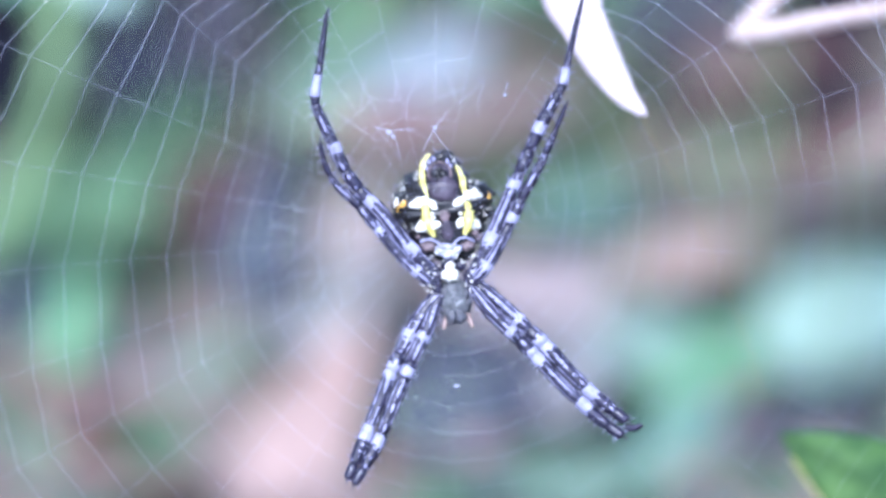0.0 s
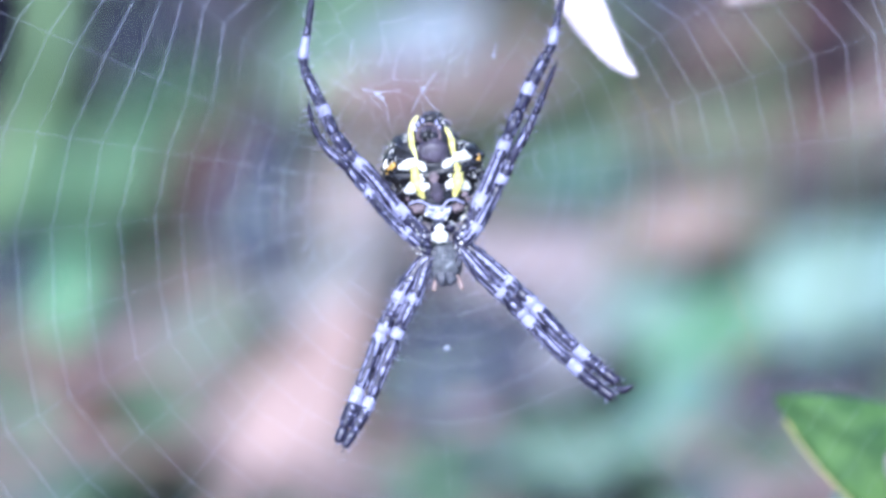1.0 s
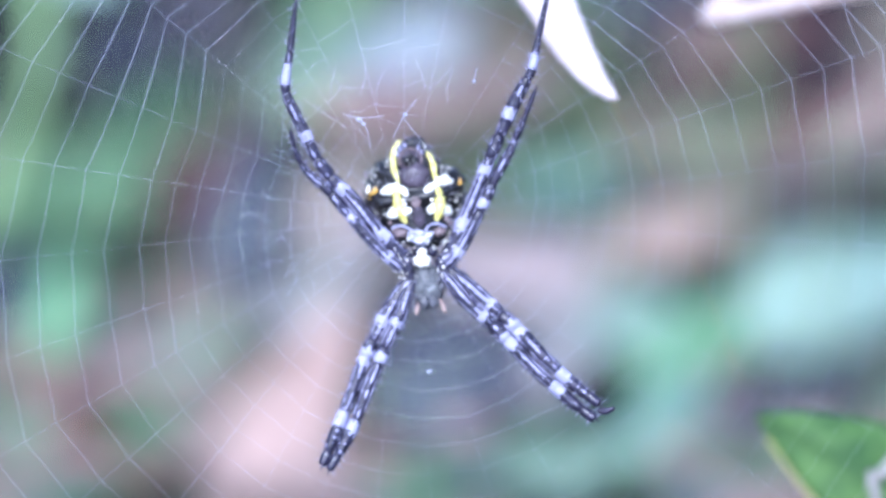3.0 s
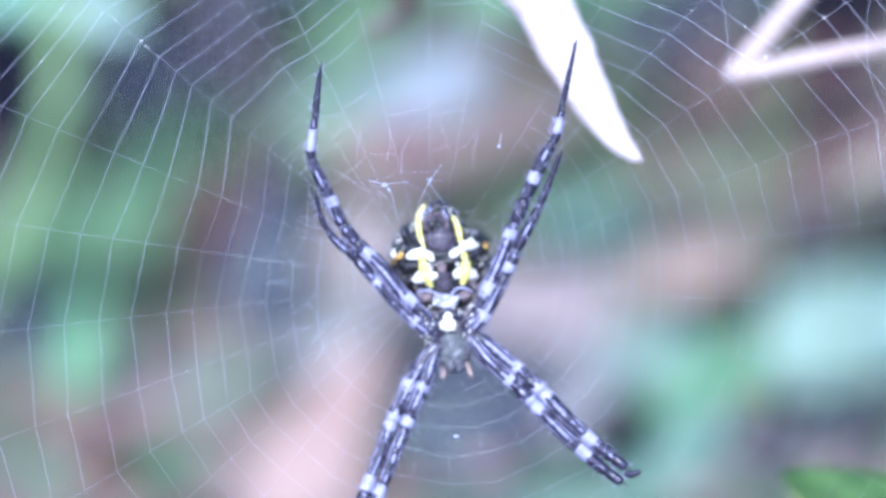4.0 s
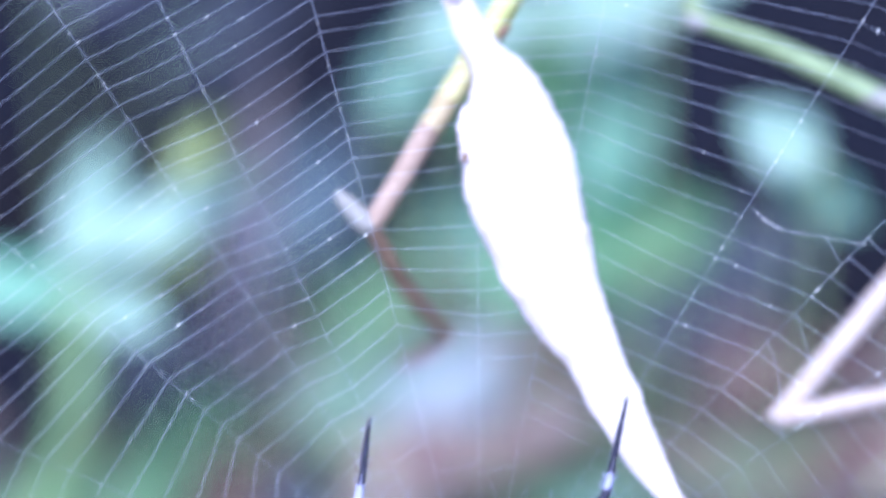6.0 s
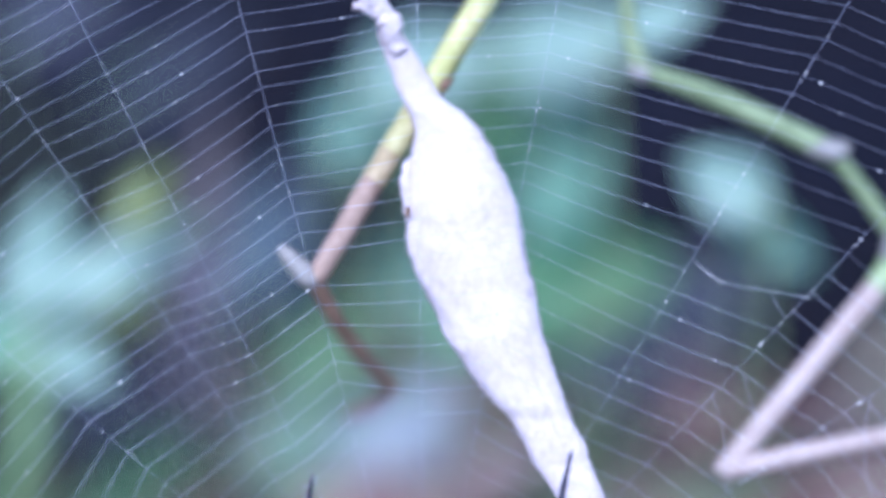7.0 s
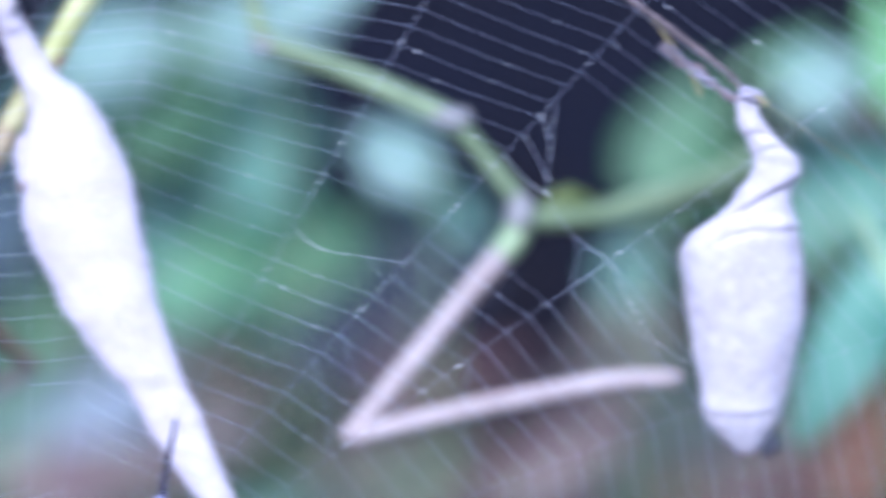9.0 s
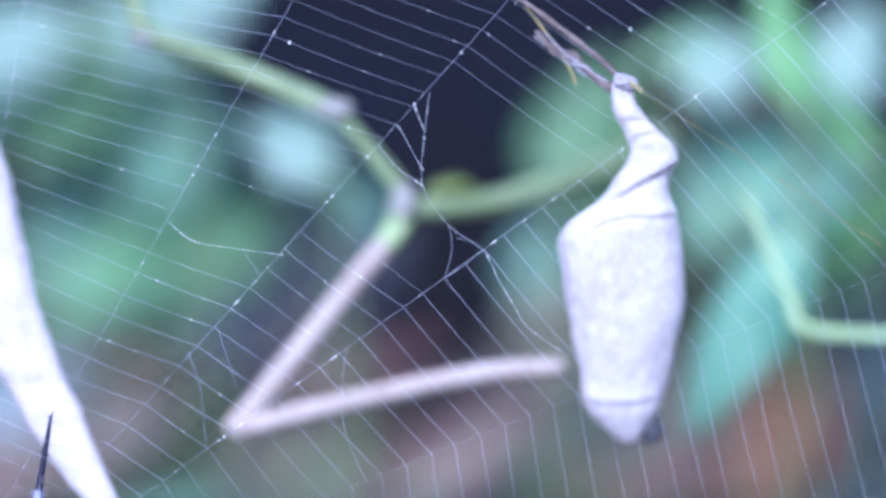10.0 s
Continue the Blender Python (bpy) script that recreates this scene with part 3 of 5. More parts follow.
# ---- the spider ----
BODY = [(-1.13, 1.6, 8.55, 0.30), (-1.00, 1.7, 8.23, 0.92), (-0.93, 1.9, 7.76, 1.30), (-0.88, 2.0, 7.20, 1.62), (-0.86, 2.1, 6.72, 2.05), (-0.90, 2.2, 6.35, 2.72), (-0.85, 2.3, 5.88, 3.22), (-0.79, 2.4, 5.25, 3.53), (-0.73, 2.4, 4.62, 3.63), (-0.66, 2.4, 3.96, 3.53), (-0.54, 2.3, 3.17, 3.18), (-0.34, 2.1, 2.51, 2.59), (-0.21, 1.9, 1.88, 2.08), (-0.09, 1.8, 1.33, 1.55), (-0.09, 1.7, 0.95, 0.9)]
BODY_LINE = smooth_path(BODY, 8)
FLAT = 0.6


def on_abdomen(x, z, out=0.05):
    """The point of the abdomen's near side at (x, z), a little proud of it."""
    p = min(BODY_LINE, key=lambda q: abs(q[2] - z))
    k = max(0.0, 1 - ((x - p[0]) / p[3]) ** 2)
    return (x, p[1] - FLAT * p[3] * math.sqrt(k) - out, z)


def marking(name, points, radius, material, parent, flat=0.45):
    line = smooth_path([on_abdomen(p[0], p[2]) for p in points], 8)
    pts = [(p[0], p[1], p[2], radius * math.sqrt(max(0.12, math.sin(math.pi * n / (len(line) - 1))))) for n, p in enumerate(line)]
    part(name, tube(bmesh.new(), pts, sides=12, flat=flat, rough=0.75, seed=points[0][0], wave=1.3), material, parent)


def plate(mid, wide, high, depth, seed, bm=None):
    """A low dome with a ragged outline, flat at the back."""
    bm = bm or bmesh.new()
    turns = [2 * math.pi * n / 28 for n in range(28)]
    rim = [1 + 0.5 * noise.noise((math.cos(a) * 1.8 + seed, math.sin(a) * 1.8, seed)) + 0.16 * noise.noise((math.cos(a) * 5, math.sin(a) * 5, seed)) for a in turns]
    span = [max(abs(r * f(a)) for r, a in zip(rim, turns)) for f in (math.cos, math.sin)]
    rings = []
    for k in range(5):
        u = 1 - k / 5
        ring = []
        for r, a in zip(rim, turns):
            x, z = u * r * math.cos(a) / span[0], u * r * math.sin(a) / span[1]
            lift = depth * math.sqrt(1 - u * u) * (1 + 0.3 * noise.noise((x * 3, z * 3, seed)))
            ring.append(bm.verts.new((mid[0] + wide * x, mid[1] - lift, mid[2] + high * z)))
        rings.append(ring)
    for a, b in zip(rings, rings[1:]):
        for n in range(28):
            bm.faces.new((a[n], a[(n + 1) % 28], b[(n + 1) % 28], b[n]))
    bm.faces.new(rings[-1])
    bm.faces.new(list(reversed(rings[0])))
    return bm


def hairs(parent, roots, length, seed, material, name="hair"):
    """Fine bristles that stand out from the given roots (place, way out)."""
    rng = random.Random(seed)
    bm = bmesh.new()
    for p, out in roots:
        way = (Vector(out).normalized() + Vector((rng.uniform(-0.5, 0.5), rng.uniform(-0.5, 0.2), rng.uniform(-0.5, 0.5)))).normalized()
        far = length * rng.uniform(0.5, 1.2)
        p = Vector(p)
        tube(bm, [(*p, 0.022), (*(p + way * far * 0.6), 0.016), (*(p + way * far), 0.004)], sides=4)
    return tagged(part(name, bm, material, parent), kind="stuff")


def build_leg(spider, joints, sections, pale, seed, streaky=True, claw=True):
    """joints: points with radii; sections: which share of the leg each of its segments takes; pale: stretches that are white."""
    line = smooth_path(joints, 8)
    last = len(line) - 1
    leg = None
    names = ("femur", "patella", "tibia", "metatarsus", "tarsus")
    sides = 12
    rng = random.Random(seed)
    roots = []
    at = 0
    for n, name in enumerate(names):
        end = last if n == len(names) - 1 else round(sections[n] * last)
        piece = line[at:end + 1]
        if len(piece) < 2:
            continue
        pts = []
        for k, p in enumerate(piece):
            u = k / (len(piece) - 1)
            swell = 1.0 + 0.10 * math.sin(math.pi * u) - (0.16 if k in (0, len(piece) - 1) else 0)
            pts.append((p[0], p[1], p[2], p[3] * swell))
        fine = []
        for p, q in zip(pts, pts[1:]):
            for k in range(4):
                fine.append(tuple(Vector(p).lerp(Vector(q), k / 4)))
        fine.append(pts[-1])
        bm = tube(bmesh.new(), fine, sides=sides, rough=0.10, seed=seed + n, wave=6)
        bm.faces.ensure_lookup_table()
        for row in range(len(fine) - 1):
            for k in range(sides):
                s = (at + row / 4) / last + 0.016 * noise.noise((k * 0.8 + seed, row * 0.3, n))
                if any(lo < s < hi for lo, hi in pale):
                    bm.faces[row * sides + k].material_index = 1
        tubed = len(bm.faces)
        # pale lengthwise streaks, broken here and there: the leg's gloss built as strips
        cut = (-0.45, -0.15, -0.45 if streaky else -0.15, -0.05 if streaky else 0.15, 2.0)[n]
        for lane, share, more in ((-0.08, 0.26, 0.08), (0.66, 0.12, 0.15), (-0.72, 0.11, 0.2)):
            streak = []
            for row, p in enumerate(fine):
                t = Vector(fine[min(row + 1, len(fine) - 1)][:3]) - Vector(fine[max(row - 1, 0)][:3])
                across = Vector((t.z, 0, -t.x)).normalized()
                gap = noise.noise((row * 0.13 + seed * 5, lane * 9, n)) < cut + more
                if gap or row == len(fine) - 1:
                    if len(streak) > 2:
                        m = len(streak) - 1
                        tube(bm, [(*q[:3], q[3] * max(0.15, math.sin(math.pi * k / m)) ** 0.5) for k, q in enumerate(streak)], sides=8, flat=0.4)
                    streak = []
                else:
                    q = Vector(p[:3]) + across * (p[3] * (lane + 0.05 * noise.noise((row * 0.25, seed, lane)))) - Vector((0, p[3] * math.sqrt(1 - lane * lane) * 0.93, 0))
                    streak.append((*q, p[3] * share * (1 + 0.35 * noise.noise((row * 0.35, seed, lane + 3)))))
        if n < 4:
            for p in fine[::3]:
                if rng.random() < 0.2:
                    side = rng.uniform(-0.9, 0.9)
                    q = Vector(p[:3]) + Vector((side * p[3] * 0.8, -p[3] * math.sqrt(1 - side * side * 0.64), 0))
                    ball(bm, q, 0.045, 0.03, 0.075, 0.4, side)
        bm.faces.ensure_lookup_table()
        for f in bm.faces[tubed:]:
            f.material_index = 2
        ob = part(name, bm, LEG_DARK, spider if leg is None else leg)
        if leg is None:
            leg = ob
            ob.name = "leg"
        ob.data.materials.append(LEG_PALE)
        ob.data.materials.append(LEG_GREY)
        for p in fine[::2]:
            for side in (-1, 1):
                if rng.random() < 0.36:
                    t = Vector(line[-1][:3]) - Vector(line[0][:3])
                    out = Vector((t.z, 0, -t.x)).normalized() * side
                    roots.append((Vector(p[:3]) + out * p[3] * 0.85, out + t.normalized() * 0.4))
        at = end
    hairs(leg, roots, 0.5, seed, LEG_PALE)
    if claw:
        e, b = Vector(line[-1][:3]), Vector(line[-4][:3])
        way = (e - b).normalized()
        part("claw", tube(bmesh.new(), smooth_path([(*e, 0.07), (*(e + way * 0.25 + Vector((0.05, 0, 0))), 0.045), (*(e + way * 0.42 + Vector((0.02, 0, -0.05))), 0.02)], 3), sides=6), LEG_DARK, leg)
    return leg


def build_spider():
    w = 0.0387
    spider = thing("spider", (-0.04, 1.50, -0.00), "black and yellow spider with white banded legs on its web", "spider")
    abdomen = part("abdomen", tube(bmesh.new(), BODY_LINE, sides=36, flat=FLAT, rough=0.12, seed=3.0, wave=6), BLACK_SKIN, spider, "black abdomen with yellow and cream stripes")
    # stripes along the spinneret field, then down to the waist
    marking("yellow_stripe", [(-1.70, 0, 8.30), (-2.08, 0, 7.80), (-2.19, 0, 7.01), (-2.07, 0, 6.16), (-1.75, 0, 5.30)], 0.20, YELLOW, abdomen)
    marking("yellow_stripe", [(0.12, 0, 7.55), (0.46, 0, 6.88), (0.66, 0, 6.18), (0.82, 0, 5.40)], 0.21, YELLOW, abdomen)
    marking("yellow_stripe", [(-2.00, 0, 4.95), (-1.86, 0, 4.13), (-1.66, 0, 3.43), (-1.22, 0, 2.60)], 0.34, YELLOW, abdomen)
    marking("yellow_stripe", [(0.91, 0, 5.10), (1.03, 0, 4.23), (1.08, 0, 3.53), (0.81, 0, 2.75)], 0.36, YELLOW, abdomen)
    # cream arms that cross them
    for line, thick in (([(-3.05, 0, 4.70), (-2.60, 0, 4.78), (-2.10, 0, 5.02), (-1.62, 0, 5.05)], 0.36), ([(-1.75, 0, 5.10), (-1.45, 0, 4.80), (-1.12, 0, 4.48)], 0.25),
                        ([(1.95, 0, 5.52), (1.45, 0, 5.52), (1.00, 0, 5.50), (0.70, 0, 5.30)], 0.37), ([(0.78, 0, 5.34), (0.40, 0, 5.05), (0.00, 0, 4.74)], 0.27),
                        ([(-2.55, 0, 3.05), (-2.15, 0, 3.25), (-1.80, 0, 3.42), (-1.55, 0, 3.30)], 0.40), ([(-1.55, 0, 3.34), (-1.25, 0, 3.40), (-0.85, 0, 3.50)], 0.29),
                        ([(1.90, 0, 3.35), (1.55, 0, 3.49), (1.15, 0, 3.57), (0.90, 0, 3.50)], 0.34), ([(0.75, 0, 3.50), (0.48, 0, 3.55), (0.22, 0, 3.62)], 0.30),
                        ([(-1.55, 0, 4.20), (-1.35, 0, 4.16)], 0.13), ([(-1.50, 0, 3.92), (-1.20, 0, 3.92)], 0.15), ([(0.62, 0, 4.26), (0.38, 0, 4.24)], 0.14), ([(0.72, 0, 3.90), (0.46, 0, 3.88)], 0.13)):
        marking("cream_patch", line, thick, CREAM, abdomen, 0.35)
    marking("orange_spot", [(-3.30, 0, 5.02), (-3.52, 0, 4.66), (-3.86, 0, 4.24)], 0.22, ORANGE, abdomen)
    marking("orange_spot", [(2.15, 0, 6.05), (2.32, 0, 5.60), (2.45, 0, 5.10)], 0.17, ORANGE, abdomen)
    marking("pale_rim", [(-3.85, 0, 5.30), (-3.98, 0, 4.90), (-4.02, 0, 4.50)], 0.11, CREAM, abdomen)
    marking("brown_patch", [(-0.62, 0, 4.42), (-0.57, 0, 4.06), (-0.50, 0, 3.70)], 0.34, LUNG, abdomen, 0.15)
    marking("dark_stripe", [(-0.50, 0, 3.72), (-0.41, 0, 3.30), (-0.32, 0, 2.80), (-0.26, 0, 2.35)], 0.42, SPINNERET, abdomen, 0.15)
    marking("pale_line", [(-0.42, 0, 3.40), (-0.38, 0, 3.05), (-0.36, 0, 2.78)], 0.07, PALE_GREY_SKIN, abdomen)
    for x, z in ((-2.4, 2.55), (-2.5, 2.1), (1.5, 2.85), (1.75, 2.55)):
        marking("brown_blotch", [(x, 0, z + 0.28), (x + 0.08, 0, z - 0.12)], 0.24, LUNG, abdomen)
    # the spinneret cone: a purple-brown mound, an open ring and its dark tips
    c = on_abdomen(-0.98, 6.87)
    spin = part("spinneret", ball(bmesh.new(), (c[0], c[1] + 0.35, c[2]), 0.98, 0.62, 0.92, 0.12, 3.0, 24), SPINNERET, spider, "dark brown spinneret cone")
    part("spinneret_base", ball(bmesh.new(), (-0.68, on_abdomen(-0.68, 5.6)[1] + 0.25, 5.75), 1.0, 0.32, 0.95, 0.3, 5.0, 24), SPINNERET, spin)
    ring = [(c[0] + 0.78 * math.cos(radians(d)), c[1] - 0.10 + 0.1 * math.sin(radians(d)), c[2] + 0.08 + 0.80 * math.sin(radians(d)), 0.065) for d in range(-30, 211, 15)]
    part("spinneret_rim", tube(bmesh.new(), ring, sides=8, rough=0.6, seed=2.0, wave=1.5), LUNG, spin)
    for dx, dz, r in ((-0.24, 0.02, 0.33), (0.25, 0.0, 0.33), (0.0, 0.36, 0.22), (-0.02, -0.30, 0.28), (0.35, -1.5, 0.30)):
        part("spinneret_tip", ball(bmesh.new(), (c[0] + dx, c[1] - 0.18, c[2] + dz), r, 0.26, r * 1.15, 0.3, dx * 9 + dz), BLACK_SKIN, spin)
    for dx, dz in ((-0.75, 0.85), (-0.45, 1.1), (0.5, 0.95), (0.72, 0.6), (-0.9, 0.4)):
        part("pale_fleck", ball(bmesh.new(), (c[0] + dx, on_abdomen(c[0] + dx, c[2] + dz)[1], c[2] + dz), 0.13, 0.1, 0.2, 0.5, dx * 7), LEG_GREY, spin)
    # book lung covers with pale rims, and the pale plate between them
    for q, rx, rz in (((-1.62, 0.90, 1.95), 17, 12), ((1.00, 0.90, 2.02), 16, 12)):
        part("lung_cover", plate(q, rx * w, rz * w, 0.4, rx + q[0]), LUNG, abdomen, "pinkish brown lung cover")
    for line in ([(-2.27, 0.75, 2.22), (-1.65, 0.50, 2.42), (-1.06, 0.50, 2.24), (-0.70, 0.50, 1.90)], [(1.55, 0.75, 2.34), (0.89, 0.50, 2.58), (0.35, 0.50, 2.44), (0.05, 0.50, 2.0)]):
        part("pale_rim", tube(bmesh.new(), [(*p[:3], 0.085) for p in smooth_path(line, 4)], sides=8, flat=0.6, rough=0.5, seed=line[0][0], wave=1.5), LEG_PALE, abdomen)
    part("pale_plate", plate((-0.28, 0.60, 1.62), 1.0, 0.72, 0.3, 3.0), LEG_MOTTLED, abdomen)
    head = part("cephalothorax", ball(bmesh.new(), (0.20, 1.30, -1.75), 1.22, 0.95, 1.60, 0.22, 2.0, 24), GREY_SKIN, spider, "grey cephalothorax with a pale underside")
    sternum = plate((-0.08, 0.45, -0.02), 0.72, 0.5, 0.3, 4.0)
    plate((-0.12, 0.50, 0.55), 0.42, 0.42, 0.25, 6.0, sternum)
    part("sternum", sternum, CREAM, head, "bright white sternum")
    for q in ((0.02, 0.75, -2.83), (0.68, 0.75, -2.78)):
        part("chelicera", ball(bmesh.new(), q, 0.43, 0.4, 0.54, 0.25, q[0], 24), DARK_SKIN, head)
    for q, wide, high in (((-0.45, 0.62, -1.25), 0.34, 0.5), ((0.92, 0.62, -1.15), 0.34, 0.5), ((-0.35, 0.72, -2.25), 0.3, 0.4), ((0.95, 0.72, -2.2), 0.3, 0.4), ((0.3, 0.42, -0.98), 0.3, 0.2), ((-0.68, 0.86, -1.75), 0.36, 0.8), ((1.12, 0.86, -1.7), 0.34, 0.75)):
        part("dark_mottle", plate(q, wide, high, 0.12, q[0] * 7), DARK_SKIN, head)
    part("mouth_plate", plate((0.31, 0.50, -1.78), 0.58, 0.39, 0.15, 2.0), PALE_GREY_SKIN, head)
    part("pedipalp", tube(bmesh.new(), smooth_path([(*(-0.26, 0.90, -2.69), 0.13), (*(-0.42, 0.70, -3.22), 0.17), (*(-0.50, 0.40, -3.70), 0.12)]), sides=8, rough=0.2), PALP, head)
    part("pedipalp", tube(bmesh.new(), smooth_path([(*(1.02, 0.90, -2.51), 0.13), (*(1.30, 0.70, -3.08), 0.17), (*(1.50, 0.40, -3.55), 0.12)]), sides=8, rough=0.2), PALP, head)
    for k in range(8):
        a = k * 45 + 22
        q = Vector((0.09, 1.00, -0.50)) + Vector((1.15 * math.cos(radians(a)), 0, 1.25 * math.sin(radians(a))))
        bm = ball(bmesh.new(), q, 0.45, 0.5, 0.45, 0.3, a)
        part("coxa", bm, LEG_DARK, head)
    rng = random.Random(5)
    crumbs = bmesh.new()
    for _ in range(60):
        a, r = rng.uniform(-0.9, 4.0), rng.uniform(0.85, 1.9)
        q = Vector((0.04, 0.15, 0.12)) + Vector((1.25 * r * math.cos(a), 0.25 * (r - 0.85), r * math.sin(a)))
        ball(crumbs, q, rng.uniform(0.03, 0.07), 0.05, rng.uniform(0.04, 0.13), 0.5, a)
    tagged(part("white_specks", crumbs, CREAM, head), kind="stuff")
    roots = []
    for _ in range(150):
        p = rng.choice(BODY_LINE)
        a = rng.uniform(-0.3, math.pi + 0.3)
        x = p[0] + p[3] * math.cos(a)
        q = on_abdomen(x, p[2], 0.0)
        roots.append((q, (math.cos(a), -0.9 * abs(math.sin(a)), 0.2)))
    hairs(abdomen, roots, 0.38, 9, LEG_PALE)
    # tiny glints on the glossy black skin, modelled as cream lumps
    specks = bmesh.new()
    for _ in range(150):
        p = rng.choice(BODY_LINE[6:-16])
        side = rng.choice((-1, 1)) * rng.uniform(0.45, 1.0) ** 0.5
        q = on_abdomen(p[0] + side * p[3], p[2], 0.02)
        ball(specks, q, rng.uniform(0.02, 0.05), 0.04, rng.uniform(0.04, 0.15), 0.4, side * 7)
    tagged(part("gloss_specks", specks, CREAM, abdomen), kind="stuff")
    build_leg(spider, [(*(-0.60, 1.20, -1.02), 9 * w), (*(-1.22, 1.00, -1.65), 12 * w), (*(-2.22, 0.90, -3.10), 13.5 * w), (*(-3.14, 0.80, -4.78), 13 * w), (*(-4.02, 0.60, -6.66), 12.5 * w), (*(-4.78, 0.50, -8.76), 11.5 * w), (*(-5.64, 0.20, -10.98), 11.5 * w), (*(-6.32, 0.00, -12.72), 10.5 * w), (*(-6.88, -0.40, -14.06), 7 * w)],
              (0.42, 0.5, 0.72, 0.9), [(0.308, 0.352), (0.471, 0.529), (0.713, 0.777)], 1)
    build_leg(spider, [(*(-0.63, 0.80, -1.40), 8 * w), (*(-1.17, 0.60, -2.34), 10.5 * w), (*(-1.58, 0.50, -3.67), 12 * w), (*(-2.35, 0.40, -5.31), 12 * w), (*(-3.11, 0.30, -7.10), 11.5 * w), (*(-3.91, 0.20, -9.13), 11 * w), (*(-4.78, 0.00, -11.39), 11 * w), (*(-5.57, -0.20, -12.94), 10 * w), (*(-6.40, -0.60, -14.40), 7 * w)],
              (0.42, 0.5, 0.72, 0.9), [(0.277, 0.313), (0.448, 0.492), (0.730, 0.780)], 2)
    build_leg(spider, [(*(0.91, 1.20, -0.22), 9 * w), (*(1.82, 1.00, -0.72), 12 * w), (*(3.07, 0.90, -1.69), 13 * w), (*(4.65, 0.80, -3.08), 13 * w), (*(6.41, 0.60, -4.65), 13 * w), (*(8.10, 0.40, -6.39), 12 * w), (*(9.59, 0.20, -7.77), 12 * w), (*(10.91, 0.00, -8.84), 11 * w), (*(12.15, -0.40, -9.74), 8 * w)],
              (0.42, 0.5, 0.72, 0.9), [(0.350, 0.378), (0.463, 0.527), (0.723, 0.787)], 3)
    build_leg(spider, [(*(1.11, 0.80, -0.61), 8 * w), (*(1.82, 0.60, -1.42), 10.5 * w), (*(2.69, 0.50, -2.46), 12 * w), (*(4.07, 0.40, -3.77), 12 * w), (*(5.75, 0.30, -5.39), 12 * w), (*(7.48, 0.20, -7.17), 11 * w), (*(9.16, 0.00, -8.70), 11.5 * w), (*(10.53, -0.20, -9.84), 10 * w), (*(11.84, -0.60, -10.75), 8 * w)],
              (0.42, 0.5, 0.72, 0.9), [(0.358, 0.386), (0.473, 0.537), (0.723, 0.787)], 4)
    part("tarsus_tip", tube(bmesh.new(), smooth_path([(*(12.07, -0.40, -10.13), 6 * w), (*(12.61, -0.60, -10.20), 6.5 * w), (*(13.14, -0.80, -9.95), 3.5 * w)], 4), sides=8, rough=0.2), LEG_DARK, head)
    build_leg(spider, [(*(-0.61, 1.20, -0.24), 9 * w), (*(-1.31, 1.00, 0.23), 12 * w), (*(-3.00, 0.80, 1.85), 13 * w), (*(-4.77, 0.60, 4.02), 12.5 * w), (*(-6.34, 0.50, 5.56), 12 * w), (*(-7.43, 0.30, 6.99), 11 * w), (*(-8.14, 0.20, 8.42), 11 * w), (*(-8.96, 0.00, 10.12), 9.5 * w), (*(-9.54, -0.20, 11.50), 8.5 * w), (*(-9.55, -0.30, 12.58), 7.5 * w), (*(-9.32, -0.40, 14.05), 6.5 * w), (*(-9.14, -0.50, 15.68), 5.5 * w), (*(-8.87, -0.80, 17.83), 3 * w)],
              (0.34, 0.42, 0.67, 0.84), [(0.146, 0.174), (0.284, 0.306), (0.487, 0.523), (0.708, 0.802)], 5, False)
    build_leg(spider, [(*(-0.84, 0.80, -0.55), 8 * w), (*(-1.61, 0.60, -0.40), 10 * w), (*(-3.18, 0.50, 0.92), 10.5 * w), (*(-4.95, 0.40, 2.85), 10 * w), (*(-6.63, 0.20, 4.78), 9 * w), (*(-8.04, 0.10, 6.08), 7 * w), (*(-8.81, -0.20, 7.31), 5 * w), (*(-9.19, -0.60, 8.89), 3.5 * w)],
              (0.45, 0.55, 0.78, 0.9), [(0.206, 0.234), (0.426, 0.454)], 6, False)
    build_leg(spider, [(*(0.87, 1.20, -0.14), 9 * w), (*(1.57, 1.00, 0.25), 12 * w), (*(2.50, 0.80, 2.13), 13 * w), (*(3.49, 0.60, 4.56), 12.5 * w), (*(4.40, 0.40, 6.82), 12 * w), (*(5.16, 0.30, 8.69), 11 * w), (*(5.85, 0.20, 10.25), 11.5 * w), (*(6.65, 0.00, 11.88), 10.5 * w), (*(7.29, -0.20, 13.04), 8 * w), (*(7.52, -0.30, 14.05), 7 * w), (*(7.81, -0.40, 15.59), 5.5 * w), (*(8.18, -0.60, 17.37), 4.5 * w), (*(8.62, -0.80, 19.41), 2.5 * w)],
              (0.34, 0.42, 0.64, 0.82), [(0.166, 0.194), (0.296, 0.324), (0.477, 0.513), (0.685, 0.765)], 7, False)
    build_leg(spider, [(*(0.96, 0.80, -0.45), 8 * w), (*(1.70, 0.60, -0.21), 10 * w), (*(2.66, 0.50, 1.12), 10.5 * w), (*(3.73, 0.40, 3.19), 10 * w), (*(4.80, 0.30, 5.58), 9.5 * w), (*(5.79, 0.10, 7.45), 8 * w), (*(6.70, -0.20, 9.54), 6 * w), (*(7.57, -0.60, 11.78), 3.5 * w)],
              (0.45, 0.55, 0.78, 0.9), [(0.227, 0.263), (0.457, 0.493)], 8, False)
    return spider


build_spider()


